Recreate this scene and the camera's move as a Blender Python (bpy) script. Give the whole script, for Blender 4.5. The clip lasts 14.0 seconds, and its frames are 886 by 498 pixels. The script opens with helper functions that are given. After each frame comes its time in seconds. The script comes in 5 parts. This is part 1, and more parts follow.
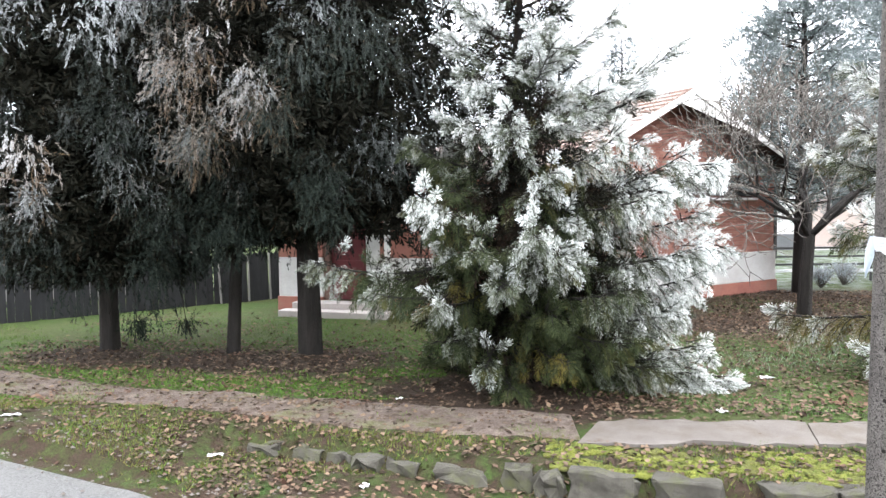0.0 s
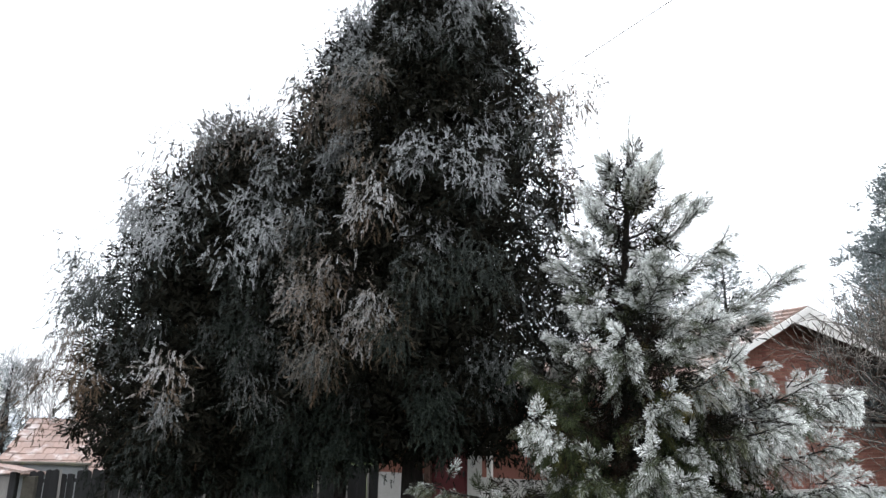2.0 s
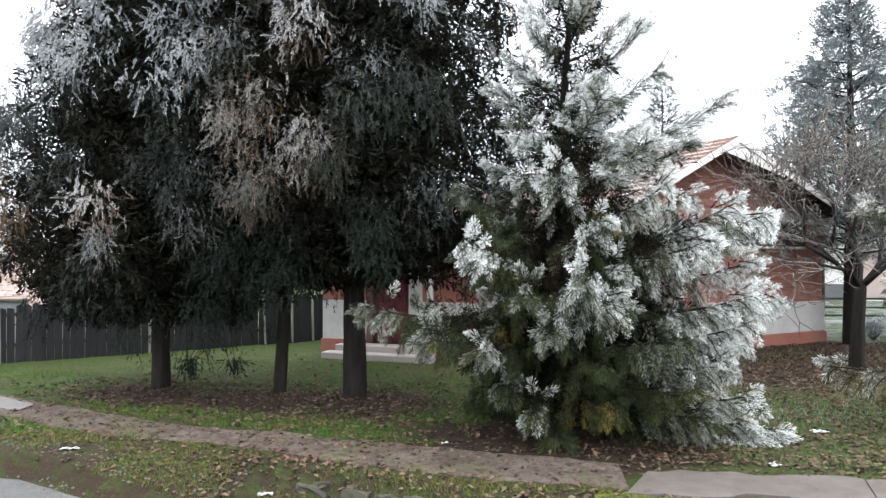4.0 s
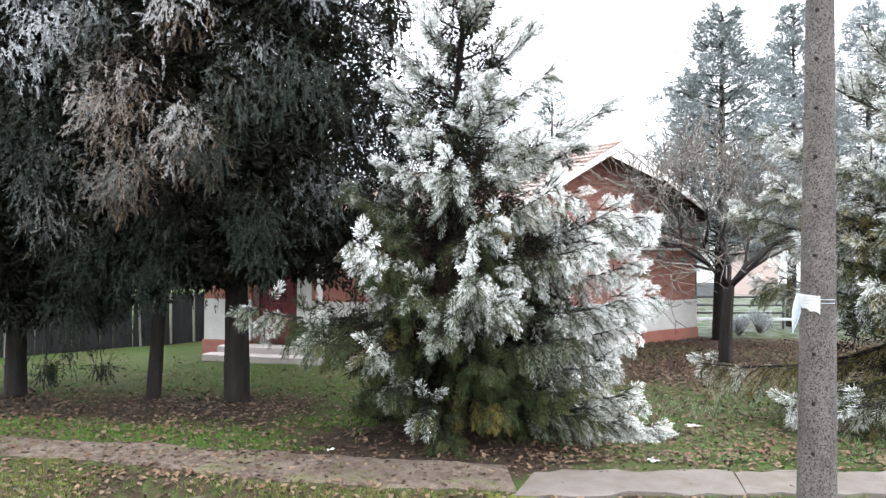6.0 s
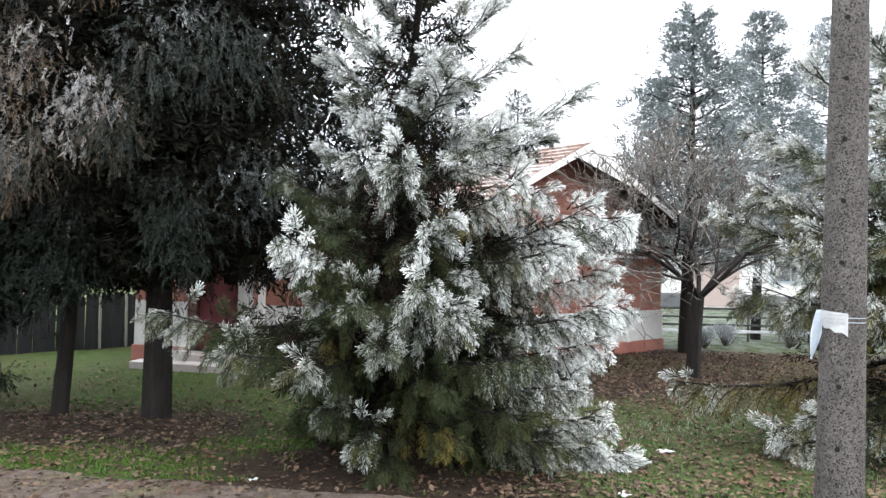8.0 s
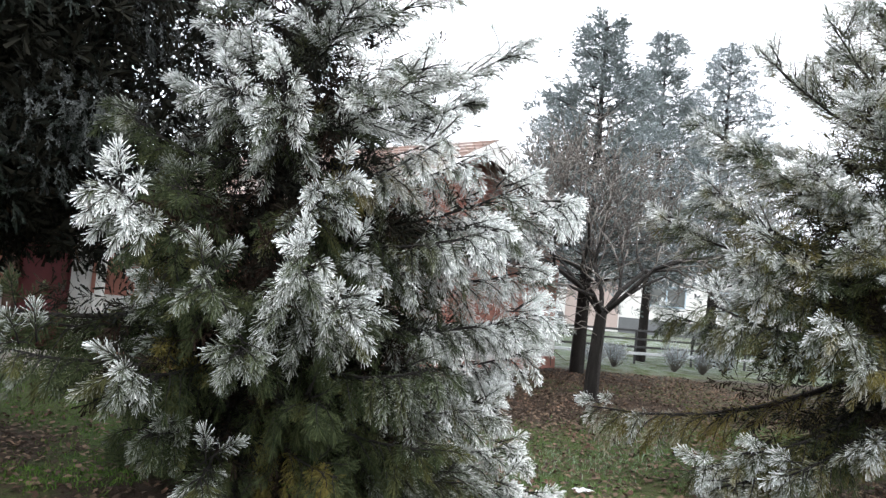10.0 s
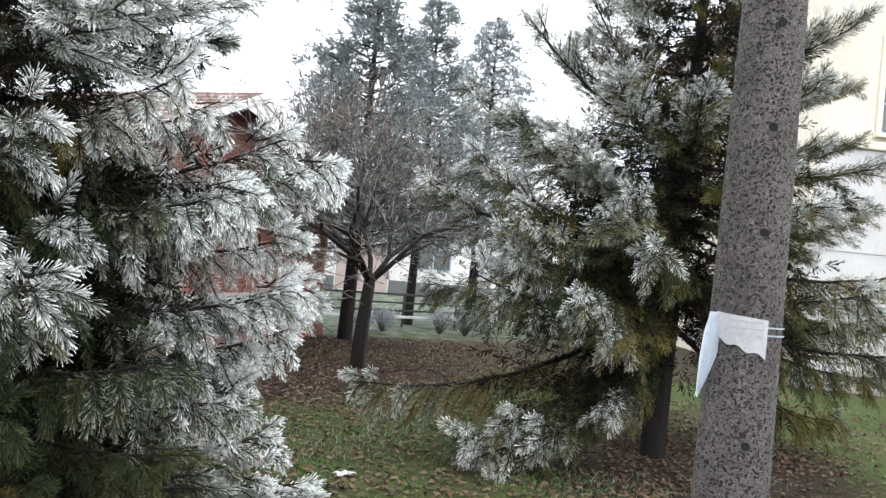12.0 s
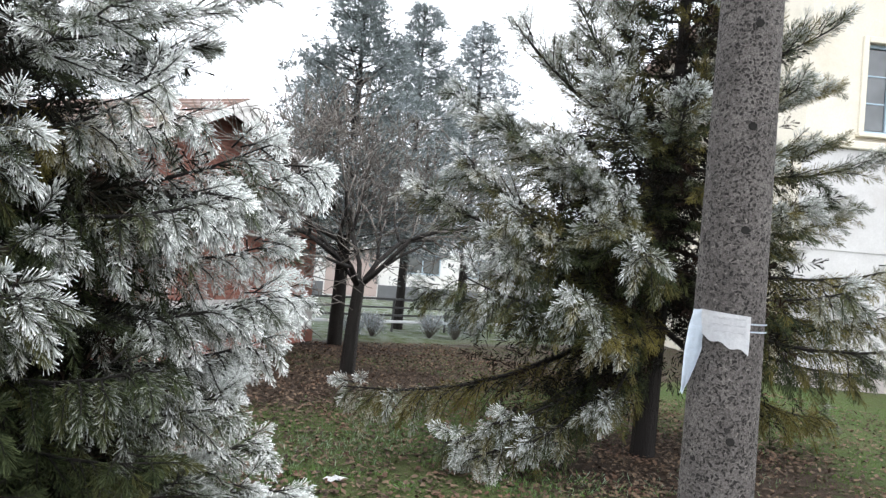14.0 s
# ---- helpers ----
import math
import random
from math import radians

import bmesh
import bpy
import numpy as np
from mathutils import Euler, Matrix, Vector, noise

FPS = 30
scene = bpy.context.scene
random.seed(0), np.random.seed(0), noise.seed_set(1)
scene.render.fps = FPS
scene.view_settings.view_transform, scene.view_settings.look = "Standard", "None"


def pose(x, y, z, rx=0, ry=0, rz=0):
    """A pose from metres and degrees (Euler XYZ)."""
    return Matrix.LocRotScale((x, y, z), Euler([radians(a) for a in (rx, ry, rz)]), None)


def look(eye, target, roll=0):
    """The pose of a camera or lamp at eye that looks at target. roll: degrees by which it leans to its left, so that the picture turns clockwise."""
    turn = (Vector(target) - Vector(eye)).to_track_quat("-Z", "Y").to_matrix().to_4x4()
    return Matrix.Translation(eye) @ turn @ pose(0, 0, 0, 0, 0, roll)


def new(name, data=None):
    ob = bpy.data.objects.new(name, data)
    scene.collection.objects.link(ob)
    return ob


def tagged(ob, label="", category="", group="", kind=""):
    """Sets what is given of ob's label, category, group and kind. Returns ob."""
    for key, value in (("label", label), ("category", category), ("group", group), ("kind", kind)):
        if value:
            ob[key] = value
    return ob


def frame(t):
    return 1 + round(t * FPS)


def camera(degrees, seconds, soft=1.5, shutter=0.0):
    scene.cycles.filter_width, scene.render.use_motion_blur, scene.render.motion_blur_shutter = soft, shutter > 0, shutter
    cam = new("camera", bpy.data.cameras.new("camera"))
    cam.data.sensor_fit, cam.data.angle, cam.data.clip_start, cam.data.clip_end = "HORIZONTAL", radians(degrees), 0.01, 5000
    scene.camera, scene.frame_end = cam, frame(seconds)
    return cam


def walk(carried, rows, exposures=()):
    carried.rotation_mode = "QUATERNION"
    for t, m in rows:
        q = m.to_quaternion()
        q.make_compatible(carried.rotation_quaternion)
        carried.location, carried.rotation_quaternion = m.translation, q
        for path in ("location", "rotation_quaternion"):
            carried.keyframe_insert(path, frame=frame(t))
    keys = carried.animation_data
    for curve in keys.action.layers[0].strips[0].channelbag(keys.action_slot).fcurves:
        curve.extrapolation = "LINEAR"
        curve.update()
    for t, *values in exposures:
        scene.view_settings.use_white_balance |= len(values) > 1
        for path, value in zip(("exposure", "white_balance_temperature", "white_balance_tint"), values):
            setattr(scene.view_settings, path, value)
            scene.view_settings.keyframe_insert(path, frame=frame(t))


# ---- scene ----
cam = camera(66.1, 14.0, 1.4)
PATH = [
    (0, (0.755, 1.007, 2.399), (0.619, 2.999, 2.289), -0.7),
    (0.5, (0.672, 0.87, 2.471), (0.319, 2.836, 2.569), 2.5),
    (1, (0.584, 0.808, 2.475), (0.108, 2.734, 2.729), 4.1),
    (1.5, (0.619, 0.835, 2.504), (0.139, 2.745, 2.852), 3.6),
    (2, (0.571, 0.723, 2.553), (0.172, 2.621, 3.042), 1.1),
    (2.5, (0.574, 0.737, 2.563), (0.187, 2.639, 3.044), 1.3),
    (3, (0.589, 0.761, 2.497), (0.192, 2.701, 2.778), 1.4),
    (3.2, (0.579, 0.823, 2.456), (0.23, 2.784, 2.639), 1.0),
    (5.5, (0.747, 0.852, 2.398), (0.611, 2.847, 2.356), -0.4),
    (6, (0.659, 1.073, 2.453), (0.728, 3.072, 2.466), 0.6),
    (6.5, (0.7, 1.218, 2.434), (0.895, 3.208, 2.435), 1.1),
    (7, (0.684, 1.273, 2.409), (0.891, 3.261, 2.326), 2.3),
    (7.2, (0.737, 1.439, 2.417), (0.907, 3.432, 2.398), 2.0),
    (9.5, (0.939, 3.415, 2.269), (1.213, 5.395, 2.327), 1.4),
    (10, (0.972, 3.887, 2.179), (1.483, 5.819, 2.263), 5.6),
    (10.5, (1.045, 4.001, 2.184), (1.719, 5.882, 2.266), 5.0),
    (11, (1.307, 4.396, 2.241), (2.177, 6.196, 2.287), 2.9),
    (11.5, (1.332, 4.454, 2.26), (2.407, 6.141, 2.286), 6.0),
    (12, (1.335, 4.461, 2.265), (2.452, 6.119, 2.305), 5.8),
    (12.5, (1.341, 4.462, 2.262), (2.482, 6.103, 2.308), 5.6),
    (13, (1.341, 4.452, 2.264), (2.494, 6.085, 2.326), 5.4),
    (13.5, (1.332, 4.446, 2.25), (2.469, 6.091, 2.305), 5.2),
    (14, (1.338, 4.443, 2.258), (2.48, 6.084, 2.313), 5.0),
]
EXPOSURE = [(0.0, 1.55), (0.6, 1.75), (1.0, 1.55), (1.5, 0.9), (2.0, 0.25), (2.5, -0.15), (3.0, -0.05), (3.6, 0.5), (5.5, 1.45), (6.5, 1.2), (7.2, 1.05), (9.5, 0.9), (11.0, 0.7), (14.0, 0.66)]
walk(cam, [(t, look(eye, target, roll)) for t, eye, target, roll in PATH], EXPOSURE)

# ---- world, sun and exposure ----
world = bpy.data.worlds.new("overcast_world")
scene.world = world
world.use_nodes = True
wn = world.node_tree
wn.nodes.clear()
sky = wn.nodes.new("ShaderNodeTexSky")
sky.sky_type = "NISHITA"
sky.sun_disc = False
sky.sun_elevation = radians(35)
sky.sun_rotation = radians(150)
cloud = wn.nodes.new("ShaderNodeMixRGB")
cloud.inputs[0].default_value = 0.93
cloud.inputs[2].default_value = (9.65, 10.0, 10.6, 1)
bg = wn.nodes.new("ShaderNodeBackground")
bg.inputs[1].default_value = 0.125
wout = wn.nodes.new("ShaderNodeOutputWorld")
wn.links.new(sky.outputs[0], cloud.inputs[1])
# an overcast sky is brighter overhead than at the horizon
wco = wn.nodes.new("ShaderNodeTexCoord")
wsep = wn.nodes.new("ShaderNodeSeparateXYZ")
wup = wn.nodes.new("ShaderNodeMapRange")
wup.inputs[1].default_value, wup.inputs[2].default_value = 0.0, 1.0
wup.inputs[3].default_value, wup.inputs[4].default_value = 0.115, 0.36
wn.links.new(wco.outputs["Generated"], wsep.inputs[0])
wn.links.new(wsep.outputs[2], wup.inputs[0])
wn.links.new(wup.outputs[0], bg.inputs[1])
wn.links.new(cloud.outputs[0], bg.inputs[0])
wn.links.new(bg.outputs[0], wout.inputs[0])
sun = new("sun", bpy.data.lights.new("sun", "SUN"))
sun.data.energy = 0.6
sun.data.angle = radians(30)
sun.data.color = (1.0, 0.97, 0.93)
sun.matrix_world = look((5, -2, 14), (0, 4, 0))

# ---- materials ----


class Nodes:
    """A small builder of node materials."""

    def __init__(self, name, rough=0.8, metal=0.0, spec=0.3):
        self.mat = bpy.data.materials.new(name)
        self.mat.use_nodes = True
        self.t = self.mat.node_tree
        self.b = self.t.nodes["Principled BSDF"]
        self.b.inputs["Roughness"].default_value = rough
        self.b.inputs["Metallic"].default_value = metal
        self.b.inputs["Specular IOR Level"].default_value = spec
        self.co = self.t.nodes.new("ShaderNodeTexCoord").outputs["Object"]
        self.pos = self.t.nodes.new("ShaderNodeNewGeometry").outputs["Position"]

    def link(self, a, b):
        self.t.links.new(a, b)

    def noise(self, scale, detail=4.0, rough=0.6, stretch=None, co=None):
        n = self.t.nodes.new("ShaderNodeTexNoise")
        n.inputs["Scale"].default_value = scale
        n.inputs["Detail"].default_value = detail
        n.inputs["Roughness"].default_value = rough
        src = co or self.pos
        if stretch:
            m = self.t.nodes.new("ShaderNodeMapping")
            m.inputs["Scale"].default_value = stretch
            self.link(src, m.inputs[0])
            src = m.outputs[0]
        self.link(src, n.inputs["Vector"])
        return n.outputs["Fac"]

    def ramp(self, fac, lo, hi, a=0.0, b=1.0):
        r = self.t.nodes.new("ShaderNodeMapRange")
        r.inputs[1].default_value, r.inputs[2].default_value = lo, hi
        r.inputs[3].default_value, r.inputs[4].default_value = a, b
        self.link(fac, r.inputs[0])
        return r.outputs[0]

    def mix(self, fac, a, b, kind="MIX"):
        m = self.t.nodes.new("ShaderNodeMixRGB")
        m.blend_type = kind
        for i, v in ((0, fac), (1, a), (2, b)):
            if isinstance(v, (int, float)):
                m.inputs[i].default_value = v
            elif isinstance(v, tuple):
                m.inputs[i].default_value = (*v, 1)
            else:
                self.link(v, m.inputs[i])
        return m.outputs[0]

    def math(self, op, a, b=0.0):
        m = self.t.nodes.new("ShaderNodeMath")
        m.operation = op
        for i, v in enumerate((a, b)):
            if isinstance(v, (int, float)):
                m.inputs[i].default_value = v
            else:
                self.link(v, m.inputs[i])
        return m.outputs[0]

    def attr(self, name):
        a = self.t.nodes.new("ShaderNodeAttribute")
        a.attribute_name = name
        return a.outputs["Fac"]

    def random(self):
        return self.t.nodes.new("ShaderNodeObjectInfo").outputs["Random"]

    def island(self):
        return self.t.nodes.new("ShaderNodeNewGeometry").outputs["Random Per Island"]

    def bump(self, height, strength=0.4, distance=0.02):
        n = self.t.nodes.new("ShaderNodeBump")
        n.inputs["Strength"].default_value = strength
        n.inputs["Distance"].default_value = distance
        self.link(height, n.inputs["Height"])
        self.link(n.outputs[0], self.b.inputs["Normal"])

    def done(self, colour):
        if isinstance(colour, tuple):
            self.b.inputs["Base Color"].default_value = (*colour, 1)
        else:
            self.link(colour, self.b.inputs["Base Color"])
        return self.mat


def mottled(name, a, b, scale=3.0, fine=40.0, rough=0.85, bump=0.3, dist=0.01, stretch=None, dirt=None, metal=0.0, spec=0.3):
    """Two tones, mixed by a coarse and a fine noise, with a fine relief and perhaps stains."""
    n = Nodes(name, rough, metal, spec)
    coarse, grain = n.noise(scale, 5, 0.65, stretch), n.noise(fine, 4, 0.7, stretch)
    c = n.mix(n.ramp(coarse, 0.3, 0.7), a, b)
    c = n.mix(n.ramp(grain, 0.25, 0.75, 0.0, 0.5), c, tuple(0.55 * v for v in a))
    if dirt:
        c = n.mix(n.ramp(n.noise(scale * 0.6, 6, 0.7), 0.5, 0.72, 0.0, 0.8), c, dirt)
    n.bump(grain, bump, dist)
    return n.done(c)


def foliage(name, inner, outer, warm, frost=(0.80, 0.84, 0.87), rough=0.75, edge=(0.0, 1.0)):
    """Needles: green at the root, another green and brown here and there, and rime where the frost value is high."""
    n = Nodes(name, rough, 0, 0.08)
    c = n.mix(n.island(), inner, outer)
    c = n.mix(n.ramp(n.attr("warm"), 0.5, 1.0, 0.0, 0.85), c, warm)
    c = n.mix(n.ramp(n.attr("frost"), *edge), c, frost)
    return n.done(c)


M_pine = foliage("pine_needles", (0.014, 0.021, 0.010), (0.058, 0.070, 0.030), (0.13, 0.105, 0.028), (0.84, 0.865, 0.85), 0.75, (0.16, 0.98))
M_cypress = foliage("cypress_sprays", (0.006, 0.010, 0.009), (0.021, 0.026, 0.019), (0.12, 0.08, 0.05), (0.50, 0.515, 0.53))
# paler and bluer than the near needles, so distance haze is in the colour
M_far_pine = foliage("hazed_conifer_needles", (0.055, 0.076, 0.072), (0.12, 0.145, 0.138), (0.12, 0.12, 0.10), (0.55, 0.59, 0.63))
# near-black greens: the darkness inside the crowns is put into this colour
M_inner_shade = foliage("inner_needles_painted_shade", (0.005, 0.006, 0.004), (0.013, 0.012, 0.008), (0.024, 0.013, 0.009))
M_grass = foliage("grass_blades", (0.042, 0.095, 0.016), (0.095, 0.165, 0.03), (0.115, 0.092, 0.036), (0.5, 0.58, 0.52))
M_bark = mottled("grey_brown_bark", (0.034, 0.029, 0.026), (0.009, 0.0075, 0.007), 9, 45, 0.95, 1.0, 0.05, (1, 1, 0.18))
M_bark_dark = mottled("dark_pine_bark", (0.022, 0.018, 0.016), (0.008, 0.0065, 0.006), 7, 50, 0.95, 0.9, 0.03, (1, 1, 0.25))
M_twig = mottled("bare_twigs", (0.10, 0.086, 0.074), (0.24, 0.22, 0.20), 4, 60, 0.9, 0.3)


# rime on the twigs, lightened further to put the fog into the colour
M_twig_rime = mottled("rimed_twigs_painted_haze", (0.45, 0.45, 0.46), (0.62, 0.63, 0.65), 4, 60, 0.9, 0.3)


def ground_material():
    n = Nodes("lawn_and_earth", 0.95, 0, 0.15)
    coarse, mid, fine = n.noise(0.45, 5), n.noise(4.0, 6, 0.7), n.noise(45.0, 4, 0.75)
    grass = n.mix(n.ramp(mid, 0.35, 0.65), (0.032, 0.066, 0.013), (0.07, 0.108, 0.026))
    grass = n.mix(n.ramp(coarse, 0.4, 0.65, 0, 0.6), grass, (0.075, 0.068, 0.03))
    earth = n.mix(n.ramp(mid, 0.35, 0.65), (0.022, 0.014, 0.010), (0.058, 0.038, 0.027))
    wear = n.math("ADD", n.attr("earth"), n.ramp(mid, 0.3, 0.7, -0.35, 0.35))
    c = n.mix(n.ramp(wear, 0.35, 0.65), grass, earth)
    c = n.mix(n.ramp(fine, 0.38, 0.62, 0.0, 0.75), c, n.mix(0.75, c, (0.016, 0.013, 0.009)))
    c = n.mix(n.ramp(n.noise(13.0, 6, 0.8), 0.52, 0.66, 0.0, 0.7), c, (0.035, 0.024, 0.017))
    rime = n.math("MULTIPLY", n.attr("rime"), n.ramp(n.noise(1.5, 6, 0.7), 0.4, 0.65))
    c = n.mix(rime, c, (0.42, 0.44, 0.48))
    n.bump(n.math("ADD", fine, mid), 0.8, 0.04)
    return n.done(c)


def path_material():
    n = Nodes("trodden_earth_path", 0.9, 0, 0.25)
    mid, fine, spots = n.noise(2.2, 7, 0.75), n.noise(38.0, 5, 0.75), n.noise(9.0, 6, 0.8)
    c = n.mix(n.ramp(mid, 0.38, 0.62), (0.105, 0.077, 0.063), (0.225, 0.18, 0.155))
    c = n.mix(n.ramp(spots, 0.48, 0.62, 0.0, 0.75), c, (0.06, 0.043, 0.033))
    c = n.mix(n.ramp(fine, 0.38, 0.7, 0.0, 0.7), c, (0.055, 0.04, 0.03))
    c = n.mix(n.ramp(n.noise(1.1, 6, 0.75), 0.52, 0.64, 0, 0.8), c, (0.09, 0.095, 0.035))
    n.bump(n.math("ADD", n.math("ADD", fine, mid), spots), 0.9, 0.05)
    return n.done(c)


def road_material():
    n = Nodes("worn_grey_asphalt", 0.8, 0, 0.35)
    grit, mid = n.noise(38, 5, 0.85), n.noise(3, 6, 0.7)
    c = n.mix(n.ramp(grit, 0.35, 0.7), (0.04, 0.039, 0.038), (0.19, 0.187, 0.185))
    c = n.mix(n.ramp(mid, 0.4, 0.7, 0, 0.6), c, (0.13, 0.127, 0.124))
    n.bump(grit, 0.9, 0.02)
    return n.done(c)


M_ground, M_path, M_road = ground_material(), path_material(), road_material()
M_slab = mottled("old_pinkish_concrete", (0.145, 0.127, 0.116), (0.095, 0.08, 0.07), 2.5, 60, 0.9, 0.6, 0.012, None, (0.075, 0.06, 0.045))
M_kerb = mottled("mossy_kerb_concrete", (0.095, 0.088, 0.074), (0.042, 0.038, 0.030), 6, 60, 0.95, 0.9, 0.025, None, (0.072, 0.078, 0.028))
M_moss = mottled("yellow_green_moss", (0.19, 0.205, 0.03), (0.10, 0.115, 0.03), 4, 90, 1.0, 1.0, 0.03, None, (0.08, 0.065, 0.035))
M_pale_path = mottled("pale_concrete_path", (0.20, 0.19, 0.18), (0.14, 0.13, 0.12), 2.0, 50, 0.9, 0.5, 0.01, None, (0.13, 0.115, 0.095))


def leaf_material():
    n = Nodes("fallen_leaves", 0.85, 0, 0.2)
    c = n.mix(n.island(), (0.022, 0.014, 0.010), (0.14, 0.098, 0.066))
    return n.done(n.mix(n.ramp(n.noise(1.3, 3), 0.5, 0.7, 0, 0.5), c, (0.12, 0.055, 0.035)))


M_leaf = leaf_material()


def pole_material():
    n = Nodes("exposed_aggregate_concrete", 0.9, 0, 0.3)
    v = n.t.nodes.new("ShaderNodeTexVoronoi")
    v.inputs["Scale"].default_value = 82
    shift = n.t.nodes.new("ShaderNodeTexNoise")
    shift.inputs["Scale"].default_value = 45
    n.link(n.pos, shift.inputs["Vector"])
    bent = n.mix(0.035, n.pos, shift.outputs["Color"], "ADD")
    n.link(bent, v.inputs["Vector"])
    mid = n.noise(6, 6, 0.75, (1, 1, 0.5))
    c = n.mix(n.ramp(mid, 0.35, 0.65), (0.10, 0.09, 0.084), (0.20, 0.182, 0.168))
    pick = n.math("MULTIPLY", n.ramp(v.outputs["Distance"], 0.5, 0.38), n.ramp(n.noise(9, 5, 0.8), 0.33, 0.45))
    tone = n.ramp(v.outputs["Color"], 0.5, 0.95)
    c = n.mix(pick, c, n.mix(tone, (0.016, 0.014, 0.013), (0.25, 0.225, 0.205)))
    fine = n.noise(130, 3, 0.85)
    c = n.mix(n.ramp(fine, 0.45, 0.58, 0, 0.7), c, (0.04, 0.034, 0.031))
    n.bump(n.math("ADD", n.math("MULTIPLY", pick, 0.8), fine), 1.0, 0.012)
    return n.done(c)


M_pole = pole_material()


def brick_material():
    n = Nodes("orange_red_brick", 0.9, 0, 0.2)
    r = n.math("ADD", n.random(), n.island())
    c = n.mix(n.math("FRACT", n.math("MULTIPLY", r, 3.7)), (0.26, 0.112, 0.088), (0.37, 0.185, 0.15))
    c = n.mix(n.ramp(n.noise(1.2, 5, 0.7), 0.45, 0.75, 0, 0.5), c, (0.25, 0.12, 0.09))
    fine = n.noise(50, 4)
    n.bump(fine, 0.4, 0.006)
    return n.done(n.mix(n.ramp(fine, 0.3, 0.8, 0, 0.35), c, (0.22, 0.10, 0.08)))


M_brick = brick_material()
M_mortar = mottled("pale_mortar", (0.36, 0.25, 0.20), (0.28, 0.18, 0.14), 5, 50, 0.95)
M_render = mottled("off_white_wall_render", (0.62, 0.61, 0.60), (0.50, 0.49, 0.48), 1.2, 30, 0.9, 0.3, 0.006, None, (0.40, 0.37, 0.35))
M_redpaint = mottled("faded_red_plinth_paint", (0.36, 0.15, 0.115), (0.27, 0.105, 0.085), 2, 30, 0.85, 0.3, 0.006, None, (0.24, 0.15, 0.12))
M_white = mottled("white_painted_board", (0.78, 0.77, 0.75), (0.66, 0.65, 0.63), 2, 25, 0.7, 0.2, 0.004)
M_dark = mottled("dark_soffit_wood", (0.09, 0.055, 0.045), (0.05, 0.03, 0.026), 3, 30, 0.9)
M_door = mottled("maroon_door_paint", (0.115, 0.022, 0.026), (0.085, 0.016, 0.02), 2, 30, 0.55, 0.2, 0.003)
M_frame = mottled("brown_frame_paint", (0.13, 0.07, 0.055), (0.09, 0.05, 0.04), 3, 30, 0.7)
M_step = mottled("pale_concrete_steps", (0.45, 0.41, 0.39), (0.34, 0.30, 0.28), 2, 40, 0.9)
M_tile = mottled("weathered_roof_tiles", (0.27, 0.185, 0.155), (0.20, 0.145, 0.125), 1.8, 35, 0.9, 0.4, 0.01, None, (0.55, 0.53, 0.52))
M_tile_old = mottled("pale_weathered_tiles", (0.30, 0.215, 0.185), (0.21, 0.155, 0.14), 2.5, 35, 0.95, 0.5, 0.01, None, (0.52, 0.51, 0.51))
M_plank = mottled("weathered_dark_planks", (0.028, 0.028, 0.030), (0.013, 0.0125, 0.0135), 5, 40, 0.95, 0.6, 0.01, (1, 1, 0.1))
M_grey = mottled("weathered_grey_timber", (0.26, 0.25, 0.24), (0.16, 0.15, 0.145), 5, 40, 0.95, 0.5, 0.01, (1, 1, 0.15))
M_yellow = mottled("cream_yellow_render", (0.74, 0.69, 0.58), (0.66, 0.61, 0.51), 0.8, 25, 0.9, 0.3, 0.006, None, (0.50, 0.45, 0.36))
M_cream = mottled("pale_cream_trim", (0.74, 0.69, 0.57), (0.66, 0.61, 0.50), 1.5, 25, 0.85)
M_metal = mottled("dark_painted_steel", (0.06, 0.06, 0.062), (0.035, 0.035, 0.036), 4, 50, 0.6, 0.2, 0.003)
M_rime = mottled("rime_on_metal", (0.72, 0.74, 0.76), (0.55, 0.57, 0.60), 6, 50, 0.9, 0.6, 0.01)
# salmon paint, paled so that distance haze is part of its colour
M_pink = mottled("hazed_salmon_paint", (0.50, 0.41, 0.38), (0.45, 0.36, 0.33), 1, 20, 0.9)
M_blue = mottled("pale_blue_frame_paint", (0.40, 0.50, 0.58), (0.32, 0.42, 0.50), 3, 30, 0.6)
M_paper = mottled("crumpled_white_paper", (0.80, 0.80, 0.80), (0.70, 0.71, 0.73), 12, 80, 0.7, 0.5, 0.004)
M_strip = mottled("bluish_white_thin_paper", (0.62, 0.68, 0.74), (0.52, 0.58, 0.65), 14, 80, 0.5, 0.5, 0.004)
M_ink = mottled("faded_grey_print", (0.62, 0.62, 0.63), (0.70, 0.70, 0.71), 20, 90, 0.8)
# black that paints the darkness in the pole's holes and behind window panes
M_black = mottled("painted_dark_of_openings", (0.012, 0.011, 0.01), (0.02, 0.018, 0.016), 10, 50, 1.0)
M_wall_grey = mottled("misty_grey_wall", (0.17, 0.175, 0.185), (0.12, 0.125, 0.13), 0.8, 20, 0.9)


def glass_material():
    n = Nodes("window_glass", 0.06, 0, 0.8)
    n.bump(n.noise(3, 2), 0.05, 0.01)
    return n.done(n.mix(n.ramp(n.noise(0.8, 3), 0.35, 0.7), (0.045, 0.05, 0.055), (0.11, 0.12, 0.125)))


M_glass = glass_material()

# ---- helpers of mesh building ----


def link_mesh(name, me, material, parent=None, label=""):
    ob = new(name, me)
    if material and not me.materials:
        me.materials.append(material)
    if parent:
        ob.parent = parent
    if label:
        ob["label"] = label
    return ob


